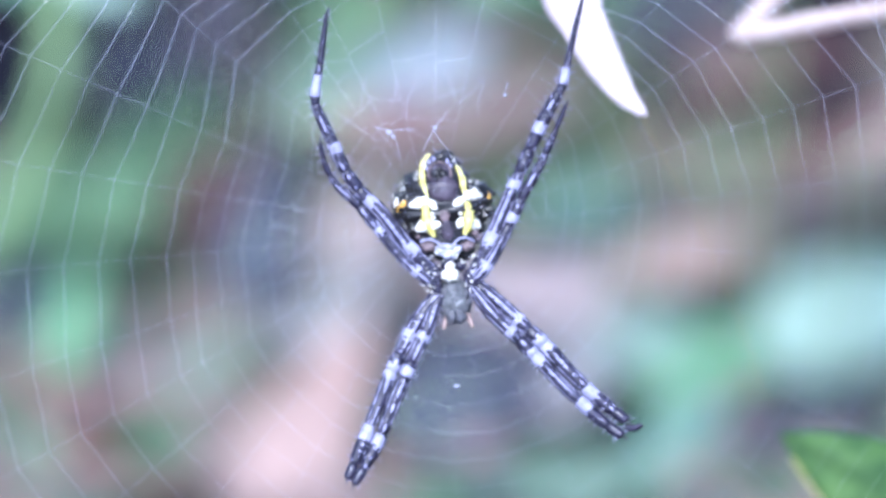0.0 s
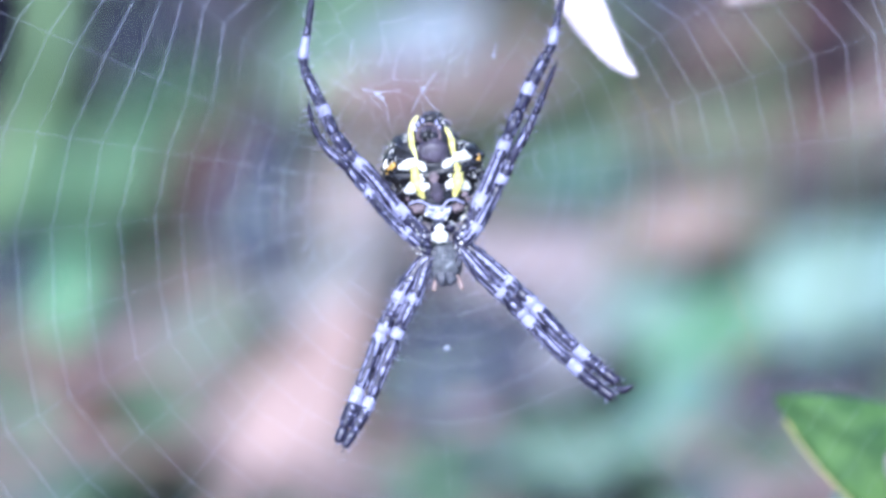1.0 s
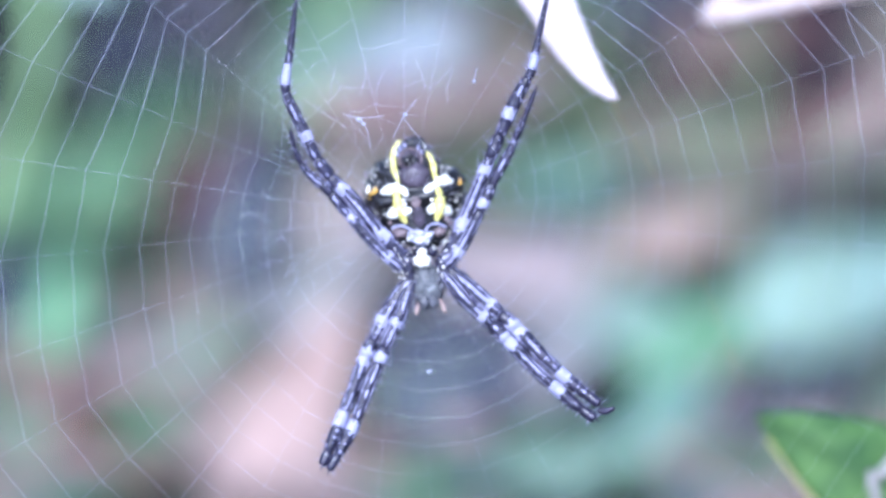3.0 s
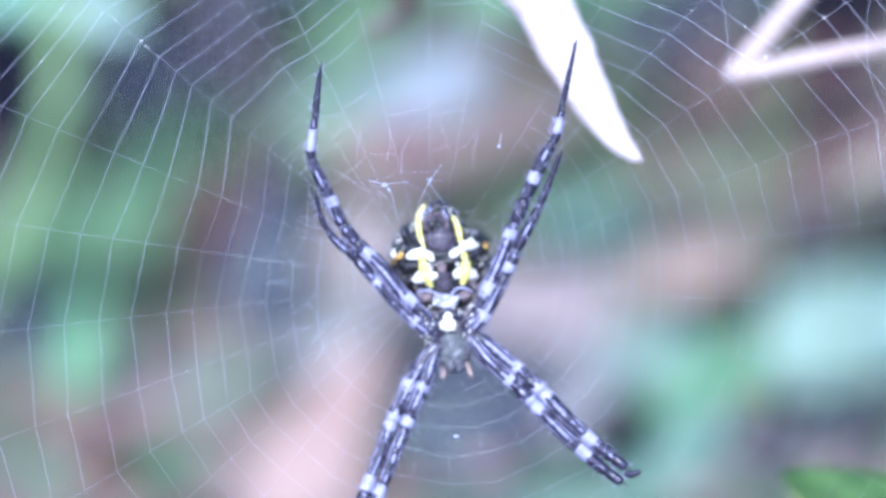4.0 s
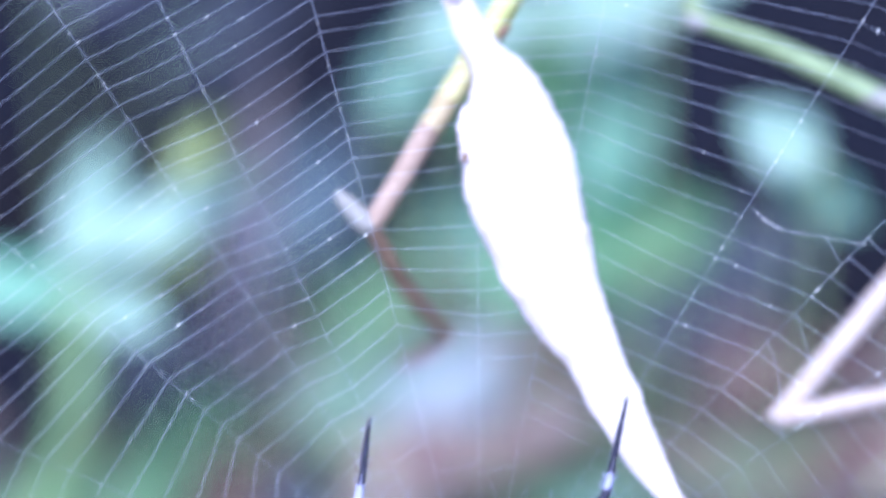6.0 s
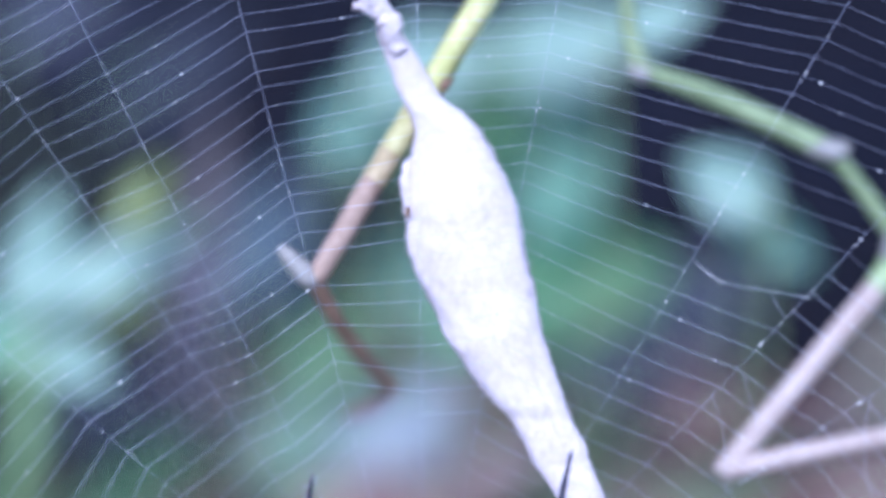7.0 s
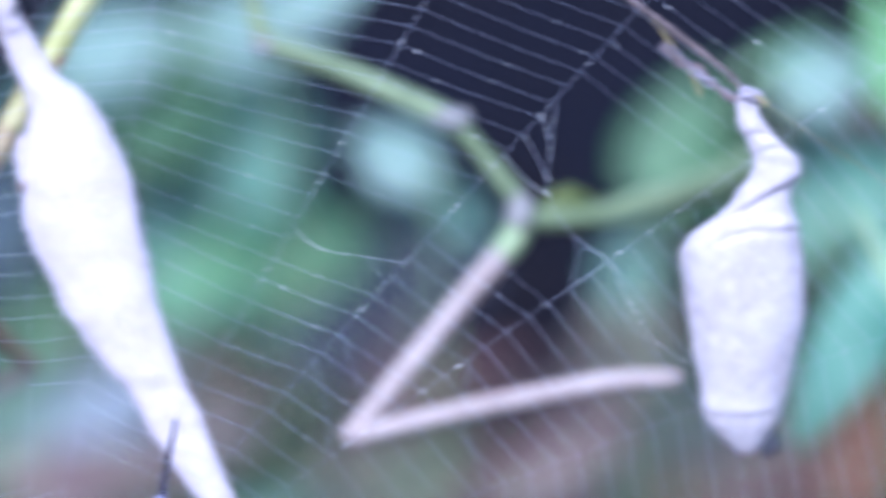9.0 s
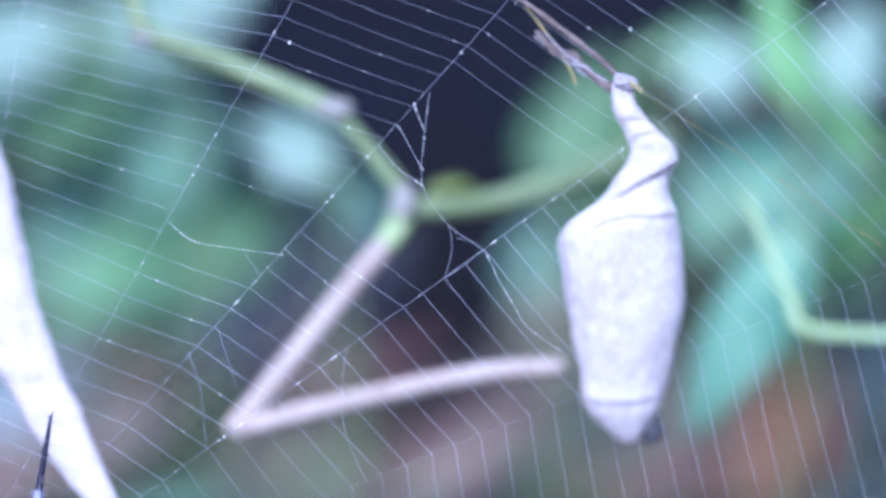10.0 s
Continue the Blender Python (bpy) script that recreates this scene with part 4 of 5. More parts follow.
# ---- the wrapped white case and the hanging case ----
def build_pod():
    pod = thing("wrapped_leaf", (2.82, 6.50, 32.42), "long white papery wrapped leaf case hanging beside the web", "leaf case")
    PLEATS = (([(5.4, 24.6), (3.8, 27.6), (2.2, 31.0), (1.2, 34.5)], 0.10), ([(3.4, 33.5), (2.9, 36.5), (1.9, 39.5)], 0.08), ([(8.4, 19.4), (7.4, 21.6), (6.3, 24.6)], 0.10), ([(-0.9, 36.4), (-0.2, 38.9), (0.0, 41.0)], 0.08))
    line = [(-3.66, 7.2, 48.65, 0.80), (-3.21, 7.1, 47.66, 0.95), (-2.72, 7.1, 46.67, 1.09), (-2.25, 7.1, 45.68, 1.21), (-1.80, 7.1, 44.69, 1.34), (-1.05, 7.1, 43.50, 1.52), (-0.40, 7.0, 42.90, 1.86), (0.14, 7.0, 42.10, 2.12), (0.53, 7.0, 41.40, 2.40), (0.80, 7.0, 40.30, 2.80), (0.90, 6.9, 39.34, 3.05), (1.10, 6.8, 37.95, 3.55), (1.42, 6.6, 36.37, 3.90), (1.62, 6.5, 34.79, 4.02), (1.78, 6.4, 33.22, 4.12), (2.46, 6.2, 30.85, 3.94), (3.28, 6.0, 28.49, 3.52), (3.83, 5.8, 26.92, 3.34), (4.59, 5.7, 25.35, 3.05), (5.40, 5.6, 23.78, 2.81), (6.40, 5.4, 22.21, 2.36), (6.98, 5.4, 21.40, 2.12), (7.78, 5.2, 19.86, 2.12), (8.38, 5.1, 18.30, 1.98), (9.08, 4.8, 17.10, 1.78), (9.63, 4.6, 16.00, 1.63), (10.25, 4.5, 14.80, 1.55), (10.95, 4.4, 13.70, 1.30), (11.60, 4.2, 12.80, 1.08), (12.15, 4.1, 12.15, 0.90), (12.60, 4.0, 11.65, 0.66), (12.95, 4.0, 11.30, 0.30)]
    body = part("body", crumpled(stack(line, 72, 0.45, 0.05, 1.0, PLEATS), 0.10, 1.7, 3.0), PAPER, pod)
    tail = [(*(-2.93, 6.60, 47.11), 0.58), (*(-3.39, 6.40, 48.12), 0.74), (*(-3.62, 6.20, 48.98), 0.85), (*(-4.16, 6.00, 49.95), 0.62), (*(-4.79, 5.80, 50.84), 0.85), (*(-5.64, 5.50, 52.07), 0.54), (*(-6.60, 5.20, 53.62), 0.62), (*(-7.57, 5.00, 55.56), 0.31)]
    part("twisted_tail", tube(bmesh.new(), smooth_path(tail, 8), sides=20, flat=0.8, rough=0.38, seed=2.0, wave=3.5), PAPER, pod, "frayed twisted tail")
    part("tail_tuft", tube(bmesh.new(), smooth_path([(*(-4.09, 6.00, 49.83), 0.50), (*(-5.03, 6.00, 50.07), 0.46), (*(-6.13, 6.00, 50.23), 0.23)], 6), sides=12, rough=0.6, seed=4.0, wave=2), PAPER, pod)
    part("hem", tube(bmesh.new(), smooth_path([(*(-2.08, 6.80, 39.62), 0.19), (*(-2.40, 6.40, 38.74), 0.43), (*(-2.40, 6.20, 37.16), 0.46), (*(-2.17, 6.20, 35.39), 0.31), (*(-1.78, 6.20, 33.23), 0.15)], 8), sides=10, rough=0.5, seed=7.0, wave=2), PAPER, body)
    rng = random.Random(21)
    roots = []
    for p in smooth_path(line, 10)[8:]:
        for side in (-1, 1):
            if rng.random() < 0.55:
                roots.append(((p[0] + side * p[3] * 0.97, p[1], p[2]), (side, -0.2, rng.uniform(-0.8, 0.8))))
    hairs(body, roots, 0.32, 22, PAPER, "frayed_silk")
    part("dark_spot", ball(bmesh.new(), (-2.35, 5.40, 35.90), 0.19, 0.2, 0.39, 0.3, 1.0), STEM_BROWN, body)
    part("drag_thread", strand(smooth_path([(12.95, 4.00, 11.30), (15.72, 4.40, 6.52), (17.99, 5.00, 2.15), (20.55, 6.50, -3.66), (22.33, 8.00, -8.43)], 6), 0.022, 6), FIBRE, pod, "golden thread at the tip")
    return pod


build_pod()


def build_pupa():
    case = thing("hanging_case", (48.18, 5.00, 26.49), "grey-white papery case twisted shut and hanging from dry fibres", "cocoon")
    flat = 0.6
    neck = [(48.54, 1.6, 41.60, 0.50), (48.52, 1.7, 40.80, 0.72), (48.55, 1.8, 40.01, 0.76), (48.87, 2.0, 39.03, 0.98), (49.70, 2.3, 37.84, 1.16), (50.30, 2.5, 37.05, 1.46), (50.58, 2.7, 36.33, 1.56), (50.37, 2.9, 35.48, 1.74), (49.80, 3.1, 34.64, 1.85)]
    trunk = [(50.10, 3.0, 35.00, 1.74), (49.80, 3.1, 34.64, 1.86), (49.45, 3.3, 33.75, 2.08), (49.20, 3.5, 32.97, 2.54), (48.84, 3.6, 32.20, 3.24), (48.33, 3.8, 31.31, 3.94), (48.10, 4.0, 30.45, 4.27), (48.19, 4.2, 29.26, 4.30), (48.34, 4.5, 27.28, 4.27), (48.45, 4.8, 25.29, 4.05), (48.34, 5.1, 23.31, 3.70), (48.29, 5.4, 21.32, 3.27), (48.14, 5.7, 19.32, 2.85), (48.08, 5.9, 18.32, 2.52), (48.14, 6.0, 17.40, 1.84), (48.30, 6.1, 16.59, 1.12), (48.38, 6.2, 15.95, 0.40)]
    skin = smooth_path(neck[:-1] + trunk, 10)

    def front(p, out=0.0):
        """The point of the case's near side at p's x and z."""
        q = min(skin, key=lambda c: abs(c[2] - p[2]))
        k = max(0.06, 1 - ((p[0] - q[0]) / q[3]) ** 2)
        return (p[0], q[1] - flat * q[3] * math.sqrt(k) - out, p[2])

    folds = (([(44.4, 31.3), (46.3, 32.4), (48.5, 33.6), (50.3, 34.6), (52.4, 35.5)], 0.34), ([(46.4, 31.25), (47.2, 31.65), (48.6, 31.9), (50.2, 31.8), (52.2, 31.95)], 0.22),
             ([(45.9, 19.0), (46.8, 18.85), (48.0, 18.8), (49.6, 18.95)], 0.16), ([(48.6, 36.9), (49.6, 37.5), (50.6, 37.7), (51.6, 37.4)], 0.13), ([(48.0, 38.3), (49.0, 38.7), (50.2, 38.5)], 0.10))
    body = part("body", crumpled(stack(trunk, 80, flat, 0.025, 6.0, folds), 0.06, 2.2, 6.0), PAPER_GREY, case)
    part("twisted_neck", crumpled(stack(neck, 56, flat, 0.05, 2.0, folds, 0.16), 0.05, 1.1, 2.0), PAPER_GREY, case, "twisted papery neck")
    rng = random.Random(23)
    roots = []
    for p in skin[6:]:
        for side in (-1, 1):
            if rng.random() < 0.5:
                roots.append(((p[0] + side * p[3] * 0.97, p[1], p[2]), (side, -0.2, rng.uniform(-0.8, 0.8))))
    hairs(body, roots, 0.3, 24, PAPER_GREY, "frayed_silk")
    part("open_end", ball(bmesh.new(), (50.0, 6.40, 16.75), 0.85, 0.6, 0.95, 0.45, 2.0, 24), DARK_SKIN, case, "dark opening at the lower end")
    for pts, r, m in (([(48.93, 1.40, 40.95), (50.39, 1.40, 40.05), (52.50, 1.60, 38.59), (57.66, 1.60, 35.14), (66.34, 1.40, 29.09)], 0.7, FIBRE),
                      ([(40.11, 1.00, 48.23), (42.77, 1.20, 46.21), (45.82, 1.40, 43.79), (47.16, 1.50, 42.66), (48.33, 1.60, 41.45)], 5.5, SINEW),
                      ([(42.01, 1.60, 46.65), (44.08, 1.80, 43.71), (45.08, 2.00, 41.89), (45.29, 2.10, 41.10)], 2.6, FIBRE),
                      ([(48.39, 1.30, 41.36), (49.04, 1.20, 41.10), (49.85, 1.30, 40.45)], 5, FIBRE)):
        part("fibre", tube(bmesh.new(), [(p[0], p[1], p[2], r * 0.0387) for p in smooth_path(pts, 8)], sides=8, rough=0.5, seed=pts[0][0], wave=3), m, case, "golden dry fibre")
    part("knot", ball(bmesh.new(), (48.63, 1.50, 41.13), 0.81, 0.6, 0.58, 0.5, 4.0, 24), STALK_MAUVE, case, "mauve knot of silk")
    rng = random.Random(31)
    for n in range(7):
        at = [(42.9 + rng.uniform(-0.4, 0.4), 1.6, 44.7 + rng.uniform(-0.3, 0.3), 0.05)]
        for x, z, r in ((44.07, 43.55, 0.11), (45.10, 42.85, 0.12), (46.02, 42.15, 0.13), (47.01, 41.35, 0.13), (47.94, 40.85, 0.17)):
            at.append((x + rng.uniform(-0.3, 0.3), 1.8 + rng.uniform(-0.2, 0.2), z + rng.uniform(-0.35, 0.35), r * rng.uniform(0.6, 1.3)))
        part("shredded_silk", tube(bmesh.new(), smooth_path(at, 6), sides=8, rough=0.7, seed=n * 2.0, wave=2), STALK_MAUVE if n % 3 == 0 else SINEW, case)
    return case


build_pupa()


# ---- stems close behind the web ----
def build_twig():
    twig = thing("bare_twig", foot_of((-75, 60, 10)), "thin yellow-green twig fading to pinkish tan", "twig")
    part("stem", tube(bmesh.new(), smooth_path([(*(6.07, 10.00, 58.17), 1.08), (*(3.44, 9.00, 51.67), 1.01), (*(1.04, 8.60, 47.66), 0.97), (*(-1.35, 8.50, 43.66), 0.97)]), sides=10, rough=0.1), STEM_YELLOW, twig)
    part("stem", tube(bmesh.new(), smooth_path([(*(-1.35, 8.50, 43.66), 0.97), (*(-2.55, 8.50, 41.67), 0.95), (*(-3.46, 8.50, 40.16), 0.93)]), sides=10, rough=0.1), STEM_STRAW, twig)
    part("stem", tube(bmesh.new(), smooth_path([(*(-3.46, 8.50, 40.16), 0.93), (*(-4.10, 8.50, 39.12), 0.91), (*(-4.74, 8.50, 38.09), 0.91)]), sides=10, rough=0.1), STEM_FAWN, twig)
    part("stem", tube(bmesh.new(), smooth_path([(*(6.07, 10.00, 58.17), 1.1), (-2, 14, 72, 1.2), (-30, 20, 85, 1.3), (-62, 30, 70, 1.4), (-75, 60, 20, 1.5), (*foot_of((-75, 60, 10)), 1.6)]), sides=10, rough=0.1), STEM_YELLOW, twig)
    part("stem", tube(bmesh.new(), smooth_path([(*(-4.74, 8.50, 38.09), 0.89), (*(-6.73, 8.50, 34.70), 0.83), (*(-8.84, 8.50, 31.12), 0.74)]), sides=10, rough=0.1), TWIG_TAN, twig)
    part("bud", tube(bmesh.new(), smooth_path([(0.1, 7.6, 44.5, 0.30), (0.35, 7.4, 44.95, 0.34), (0.85, 7.3, 45.15, 0.12)], 4), sides=8, rough=0.3), STEM_BROWN, twig, "small dark bud")
    part("knob", tube(bmesh.new(), smooth_path([(*(-11.28, 8.00, 33.51), 0.39), (*(-10.10, 8.20, 32.12), 0.77), (*(-8.92, 8.50, 30.92), 0.70)]), sides=10, rough=0.2), NODE_PALE, twig)
    part("stem", tube(bmesh.new(), smooth_path([(-8.84, 8.5, 31.12, 0.62), (-7.2, 11.5, 27.9, 0.60), (-5.2, 15.0, 25.2, 0.58), (-3.3, 18.0, 22.9, 0.50)]), sides=10, rough=0.12), STEM_BROWN, twig)
    part("withered_tip", tube(bmesh.new(), smooth_path([(-3.2, 18.0, 23.0, 0.40), (-4.8, 19.5, 21.9, 0.62), (-6.8, 21.0, 20.9, 0.34)], 5), sides=8, rough=0.35), DEAD_MID, twig)
    return twig


build_twig()


def build_stem():
    s = thing("vine_stem", foot_of((112, 50, 10)), "green vine stem with pale nodes and a bent tan shoot", "vine")
    part("stem", tube(bmesh.new(), smooth_path([(*(13.32, 14.00, 53.29), 0.50), (20, 16, 66, 0.6), (60, 24, 84, 0.8), (105, 34, 60, 0.9), (112, 50, 20, 1.0), (*foot_of((112, 50, 10)), 1.1)]), sides=10), STEM_GREEN, s)
    part("stem", tube(bmesh.new(), smooth_path([(*(13.32, 14.00, 53.29), 0.50), (*(13.72, 14.00, 48.80), 0.62), (*(14.66, 14.00, 46.15), 0.77)]), sides=10), STEM_GREEN, s)
    part("stem", tube(bmesh.new(), smooth_path([(*(14.66, 14.00, 46.15), 0.66), (*(19.24, 14.00, 44.52), 0.81), (*(24.10, 13.60, 42.26), 0.85), (*(28.17, 13.50, 40.22), 0.93)]), sides=10), STEM_GREEN, s)
    part("stem", tube(bmesh.new(), smooth_path([(*(28.17, 13.50, 40.22), 0.66), (*(30.27, 14.00, 37.78), 0.62), (*(33.02, 14.70, 34.11), 0.70)]), sides=10), STEM_GREEN, s)
    part("stem", tube(bmesh.new(), smooth_path([(*(33.17, 14.70, 33.63), 0.93), (*(32.50, 14.50, 31.79), 1.01), (*(31.43, 14.20, 30.38), 0.93)]), sides=10), STEM_LIGHT, s)
    part("shoot", tube(bmesh.new(), smooth_path([(*(31.43, 14.20, 30.38), 0.89), (*(26.36, 13.00, 24.60), 0.85), (*(19.98, 11.70, 17.16), 0.85)]), sides=10), STEM_TAN, s)
    part("shoot", tube(bmesh.new(), smooth_path([(*(19.99, 11.70, 17.40), 0.77), (*(27.86, 12.00, 19.06), 0.77), (*(38.13, 12.50, 20.97), 0.70), (*(44.29, 13.00, 21.16), 0.62)]), sides=10), STEM_TAN, s)
    part("node", tube(bmesh.new(), smooth_path([(*(26.32, 13.40, 40.79), 0.54), (*(27.72, 13.20, 40.45), 0.81), (*(28.70, 13.20, 40.37), 0.74), (*(29.35, 13.20, 40.78), 0.39)], 5), sides=12, rough=0.25, wave=3), NODE_PALE, s, "pale scaly node")
    part("node", tube(bmesh.new(), smooth_path([(*(13.60, 14.00, 46.43), 0.31), (*(14.39, 13.60, 46.01), 0.58), (*(14.96, 13.60, 45.88), 0.54)], 5), sides=12, rough=0.25, wave=3), NODE_PALE, s, "pale scaly node")
    part("node", tube(bmesh.new(), smooth_path([(*(32.88, 14.40, 34.74), 0.62), (*(33.02, 14.20, 33.83), 0.97), (*(32.65, 14.00, 32.40), 0.85)], 5), sides=12, rough=0.2, wave=3), NODE_PALE, s, "pale scaly node")
    part("bud", tube(bmesh.new(), smooth_path([(*(34.63, 15.50, 34.21), 0.39), (*(36.50, 16.00, 34.66), 0.70), (*(38.36, 17.00, 34.33), 0.31)], 5), sides=10, rough=0.2), LEAF_OLIVE, s)
    part("branch", tube(bmesh.new(), smooth_path([(*(33.15, 15.00, 33.01), 0.85), (*(38.54, 17.00, 33.28), 0.85), (*(42.78, 19.00, 34.22), 0.93), (*(47.56, 22.00, 35.60), 1.01), (*(52.97, 26.00, 38.11), 0.85)]), sides=10), STEM_GREEN, s)
    return s


build_stem()


# ---- low plants behind the web ----
def herb(name, stem_line, stem_material, label, category="plant"):
    """A low plant: an Empty at its foot with a stem; leaves are added to it."""
    foot = foot_of(stem_line[0][:3])
    plant = thing(name, foot, label, category)
    line = [(*foot, stem_line[0][3])] + list(stem_line)
    part("stem", tube(bmesh.new(), smooth_path(line, 6), sides=10, rough=0.1, seed=foot[0]), stem_material, plant)
    return plant


def sprig(mid, length, width, angle, material, label, lean=20, bend=0.08, seed=1.0):
    """One leaf on a thin stalk from the ground."""
    along, across = ways(angle, lean)
    base = Vector(mid) - along * (length / 2)
    foot = foot_of(base)
    plant = thing("low_herb", foot, label, "plant")
    mid_stalk = (Vector(foot) + base) / 2 + Vector((0.8, 1.0, 0))
    part("stalk", tube(bmesh.new(), smooth_path([(*foot, 0.5), (*mid_stalk, 0.42), (*base, 0.35)], 5), sides=7), STEM_GREEN, plant)
    leaf_on(plant, mid, length, width, angle, material, lean, bend, seed)
    return plant


def dead_leaf(mid, length, width, angle, material, label, lean=46, bend=0.05, seed=1.0):
    leaf = thing("dead_leaf", foot_of(mid), label, "dead leaf", "dead leaves on the ground")
    leaf_on(leaf, mid, length, width, angle, material, lean, bend, seed, "blade", STEM_BROWN)
    return leaf


# a leafy shoot with pale leaves in a whorl
shoot = herb("leafy_shoot", [(*(-49.35, 75.87, -5.85), 1.6), (*(-40.95, 64.40, 2.20), 1.6), (*(-36.39, 60.20, 10.30), 1.5), (*(-34.10, 56.00, 17.68), 1.4), (*(-34.16, 54.60, 25.81), 1.2)], STEM_MID, "pale green shoot with a whorl of light leaves")
leaf_on(shoot, (-32.98, 53.20, 32.92), 12.16, 5.63, 78, LEAF_AQUA, 15, seed=1)
leaf_on(shoot, (-26.01, 51.80, 32.20), 15.24, 5.38, 28, LEAF_AQUA, 15, seed=2)
leaf_on(shoot, (-41.40, 54.60, 26.25), 14.94, 5.66, 176, LEAF_MINT, 15, seed=3)
leaf_on(shoot, (-30.09, 53.20, 24.16), 7.66, 4.96, -35, LEAF_AQUA, 15, seed=4)
leaf_on(shoot, (-34.75, 57.40, 26.07), 9.15, 5.95, 60, LEAF_GREEN, 15, seed=5)
leaf_on(shoot, (-26.41, 62.00, 27.84), 9.00, 3.60, 25, LEAF_OLIVE, 15, seed=6)

stalk = herb("dry_stalk", [(-22.37, 100.00, 9.58, 3.5), (-22.09, 84.00, 18.60, 3.4), (-20.75, 66.00, 27.36, 3.0), (-19.57, 58.00, 33.30, 2.4)], STALK_MAUVE, "mauve-grey dry stalk standing among the leaves", "stalk")
part("upper_stem", tube(bmesh.new(), smooth_path([(-19.57, 58.00, 33.30, 2.4), (-19.19, 58.00, 37.63, 1.9), (-18.74, 60.00, 41.53, 1.2), (-18.28, 62.00, 45.49, 0.4)]), sides=10, rough=0.1), STALK_BROWN, stalk, "dim brown upper stem")
leaf_on(stalk, (-23.74, 47.60, 37.71), 7.20, 3.70, 62, LEAF_OLIVE, 15, seed=8)

sprig((23.42, 42.00, 38.75), 7.99, 6.44, 150, LEAF_AQUA, "round pale leaf on a thin stalk", seed=2)
sprig((28.19, 49.40, 33.75), 7.99, 5.17, -40, LEAF_TEAL, "bluish green leaf on a thin stalk", seed=3)
sprig((12.02, 65.00, 51.54), 14.23, 9.01, 10, LEAF_AQUA, "broad pale leaf on a thin stalk", seed=4)
sprig((18.09, 42.00, 51.95), 8.25, 4.58, 20, LEAF_AQUA, "pale leaf in the shade", seed=5)
sprig((-5.66, 59.80, 45.16), 11.70, 7.31, 60, LEAF_TEAL, "bluish green leaf behind a white case", seed=6)
sprig((11.28, 71.50, 39.83), 13.18, 8.11, 60, LEAF_MINT, "mint-green leaf close to the soil", seed=7)
sprig((11.27, 71.50, 27.22), 11.66, 7.61, 20, LEAF_FRESH, "fresh green leaf in shade", seed=8)
sprig((9.98, 78.00, 33.79), 15.54, 10.36, 100, LEAF_FRESH, "fresh green leaf close to the soil", seed=9)
sprig((-8.69, 76.00, 25.24), 13.40, 6.19, 40, LEAF_GREEN, "green leaf close to the soil", seed=10)
sprig((-2.54, 64.00, 17.29), 13.38, 8.42, 40, LEAF_SKY, "leaf with a pale bluish sky sheen in its colour", seed=11)
sprig((-10.94, 75.00, 17.47), 13.36, 8.74, 40, LEAF_SAGE, "grey-green leaf close to the soil", seed=12)

# leaves beyond the hanging case
sprig((58.78, 30.00, 22.72), 20.20, 6.60, 240, LEAF_MINT, "long mint-green leaf close to the web", seed=13)
sprig((58.43, 41.40, 44.15), 7.76, 6.85, 20, LEAF_AQUA, "round pale leaf on a thin stalk", seed=14)
sprig((65.24, 46.00, 35.11), 12.07, 9.28, 20, LEAF_MINT, "broad pale leaf on a thin stalk", seed=15)
sprig((62.85, 34.50, 45.64), 12.46, 4.45, 100, LEAF_BRIGHT, "bright green narrow leaf", seed=16)
sprig((69.26, 46.00, 44.74), 10.21, 7.43, 60, LEAF_AQUA, "broad pale leaf on a thin stalk", seed=17)
sprig((69.82, 55.20, 29.39), 14.39, 8.63, 30, LEAF_GREEN, "green leaf in shade", seed=18)
sprig((48.14, 57.50, 39.76), 13.54, 9.67, 70, LEAF_GREEN, "green leaf in shade", seed=19)
sprig((43.98, 59.80, 29.23), 8.77, 5.85, 70, LEAF_TEAL, "bluish green leaf in shade", seed=20)
sprig((73.04, 69.00, 17.71), 14.08, 10.06, 60, LEAF_DEEP, "bluish leaf with shade in its colour", seed=21)
jointed = herb("side_stem", [(*(73.55, 17.00, 21.76), 0.42), (*(67.96, 16.00, 22.55), 0.45), (*(61.96, 15.00, 23.34), 0.5), (*(61.05, 15.50, 25.51), 0.42), (*(59.56, 16.00, 29.28), 0.36), (*(58.10, 17.00, 33.08), 0.3)], STEM_PALE, "pale green jointed stem")

# greenery round the spider
sprig((34.81, 64.00, -2.67), 19.32, 11.15, 18, LEAF_AQUA, "large pale leaf close to the soil", seed=22)
sprig((16.91, 68.15, -5.69), 10.23, 6.65, 20, LEAF_AQUA, "pale leaf close to the soil", seed=23)
sprig((23.17, 64.24, -7.95), 14.85, 7.43, 35, LEAF_FRESH, "bright green leaf close to the soil", seed=24)
sprig((19.69, 54.71, -13.45), 11.00, 6.50, 60, LEAF_TEAL, "bluish green leaf close to the soil", seed=25)
sprig((-38.69, 70.00, 3.81), 15.16, 9.60, 70, LEAF_GREEN, "green leaf close to the soil", seed=26)
sprig((-34.11, 66.00, -12.59), 9.97, 6.23, 20, LEAF_SLATE, "slate leaf with shade in its colour, close to the soil", seed=28)
sprig((-23.17, 63.00, -11.51), 15.80, 5.92, 55, LEAF_SAGE, "grey-green leaf close to the soil", seed=29)
sprig((14.23, 74.00, 4.34), 15.34, 8.69, 70, LEAF_DEEP, "bluish leaf with shade in its colour, close to the soil", seed=31)

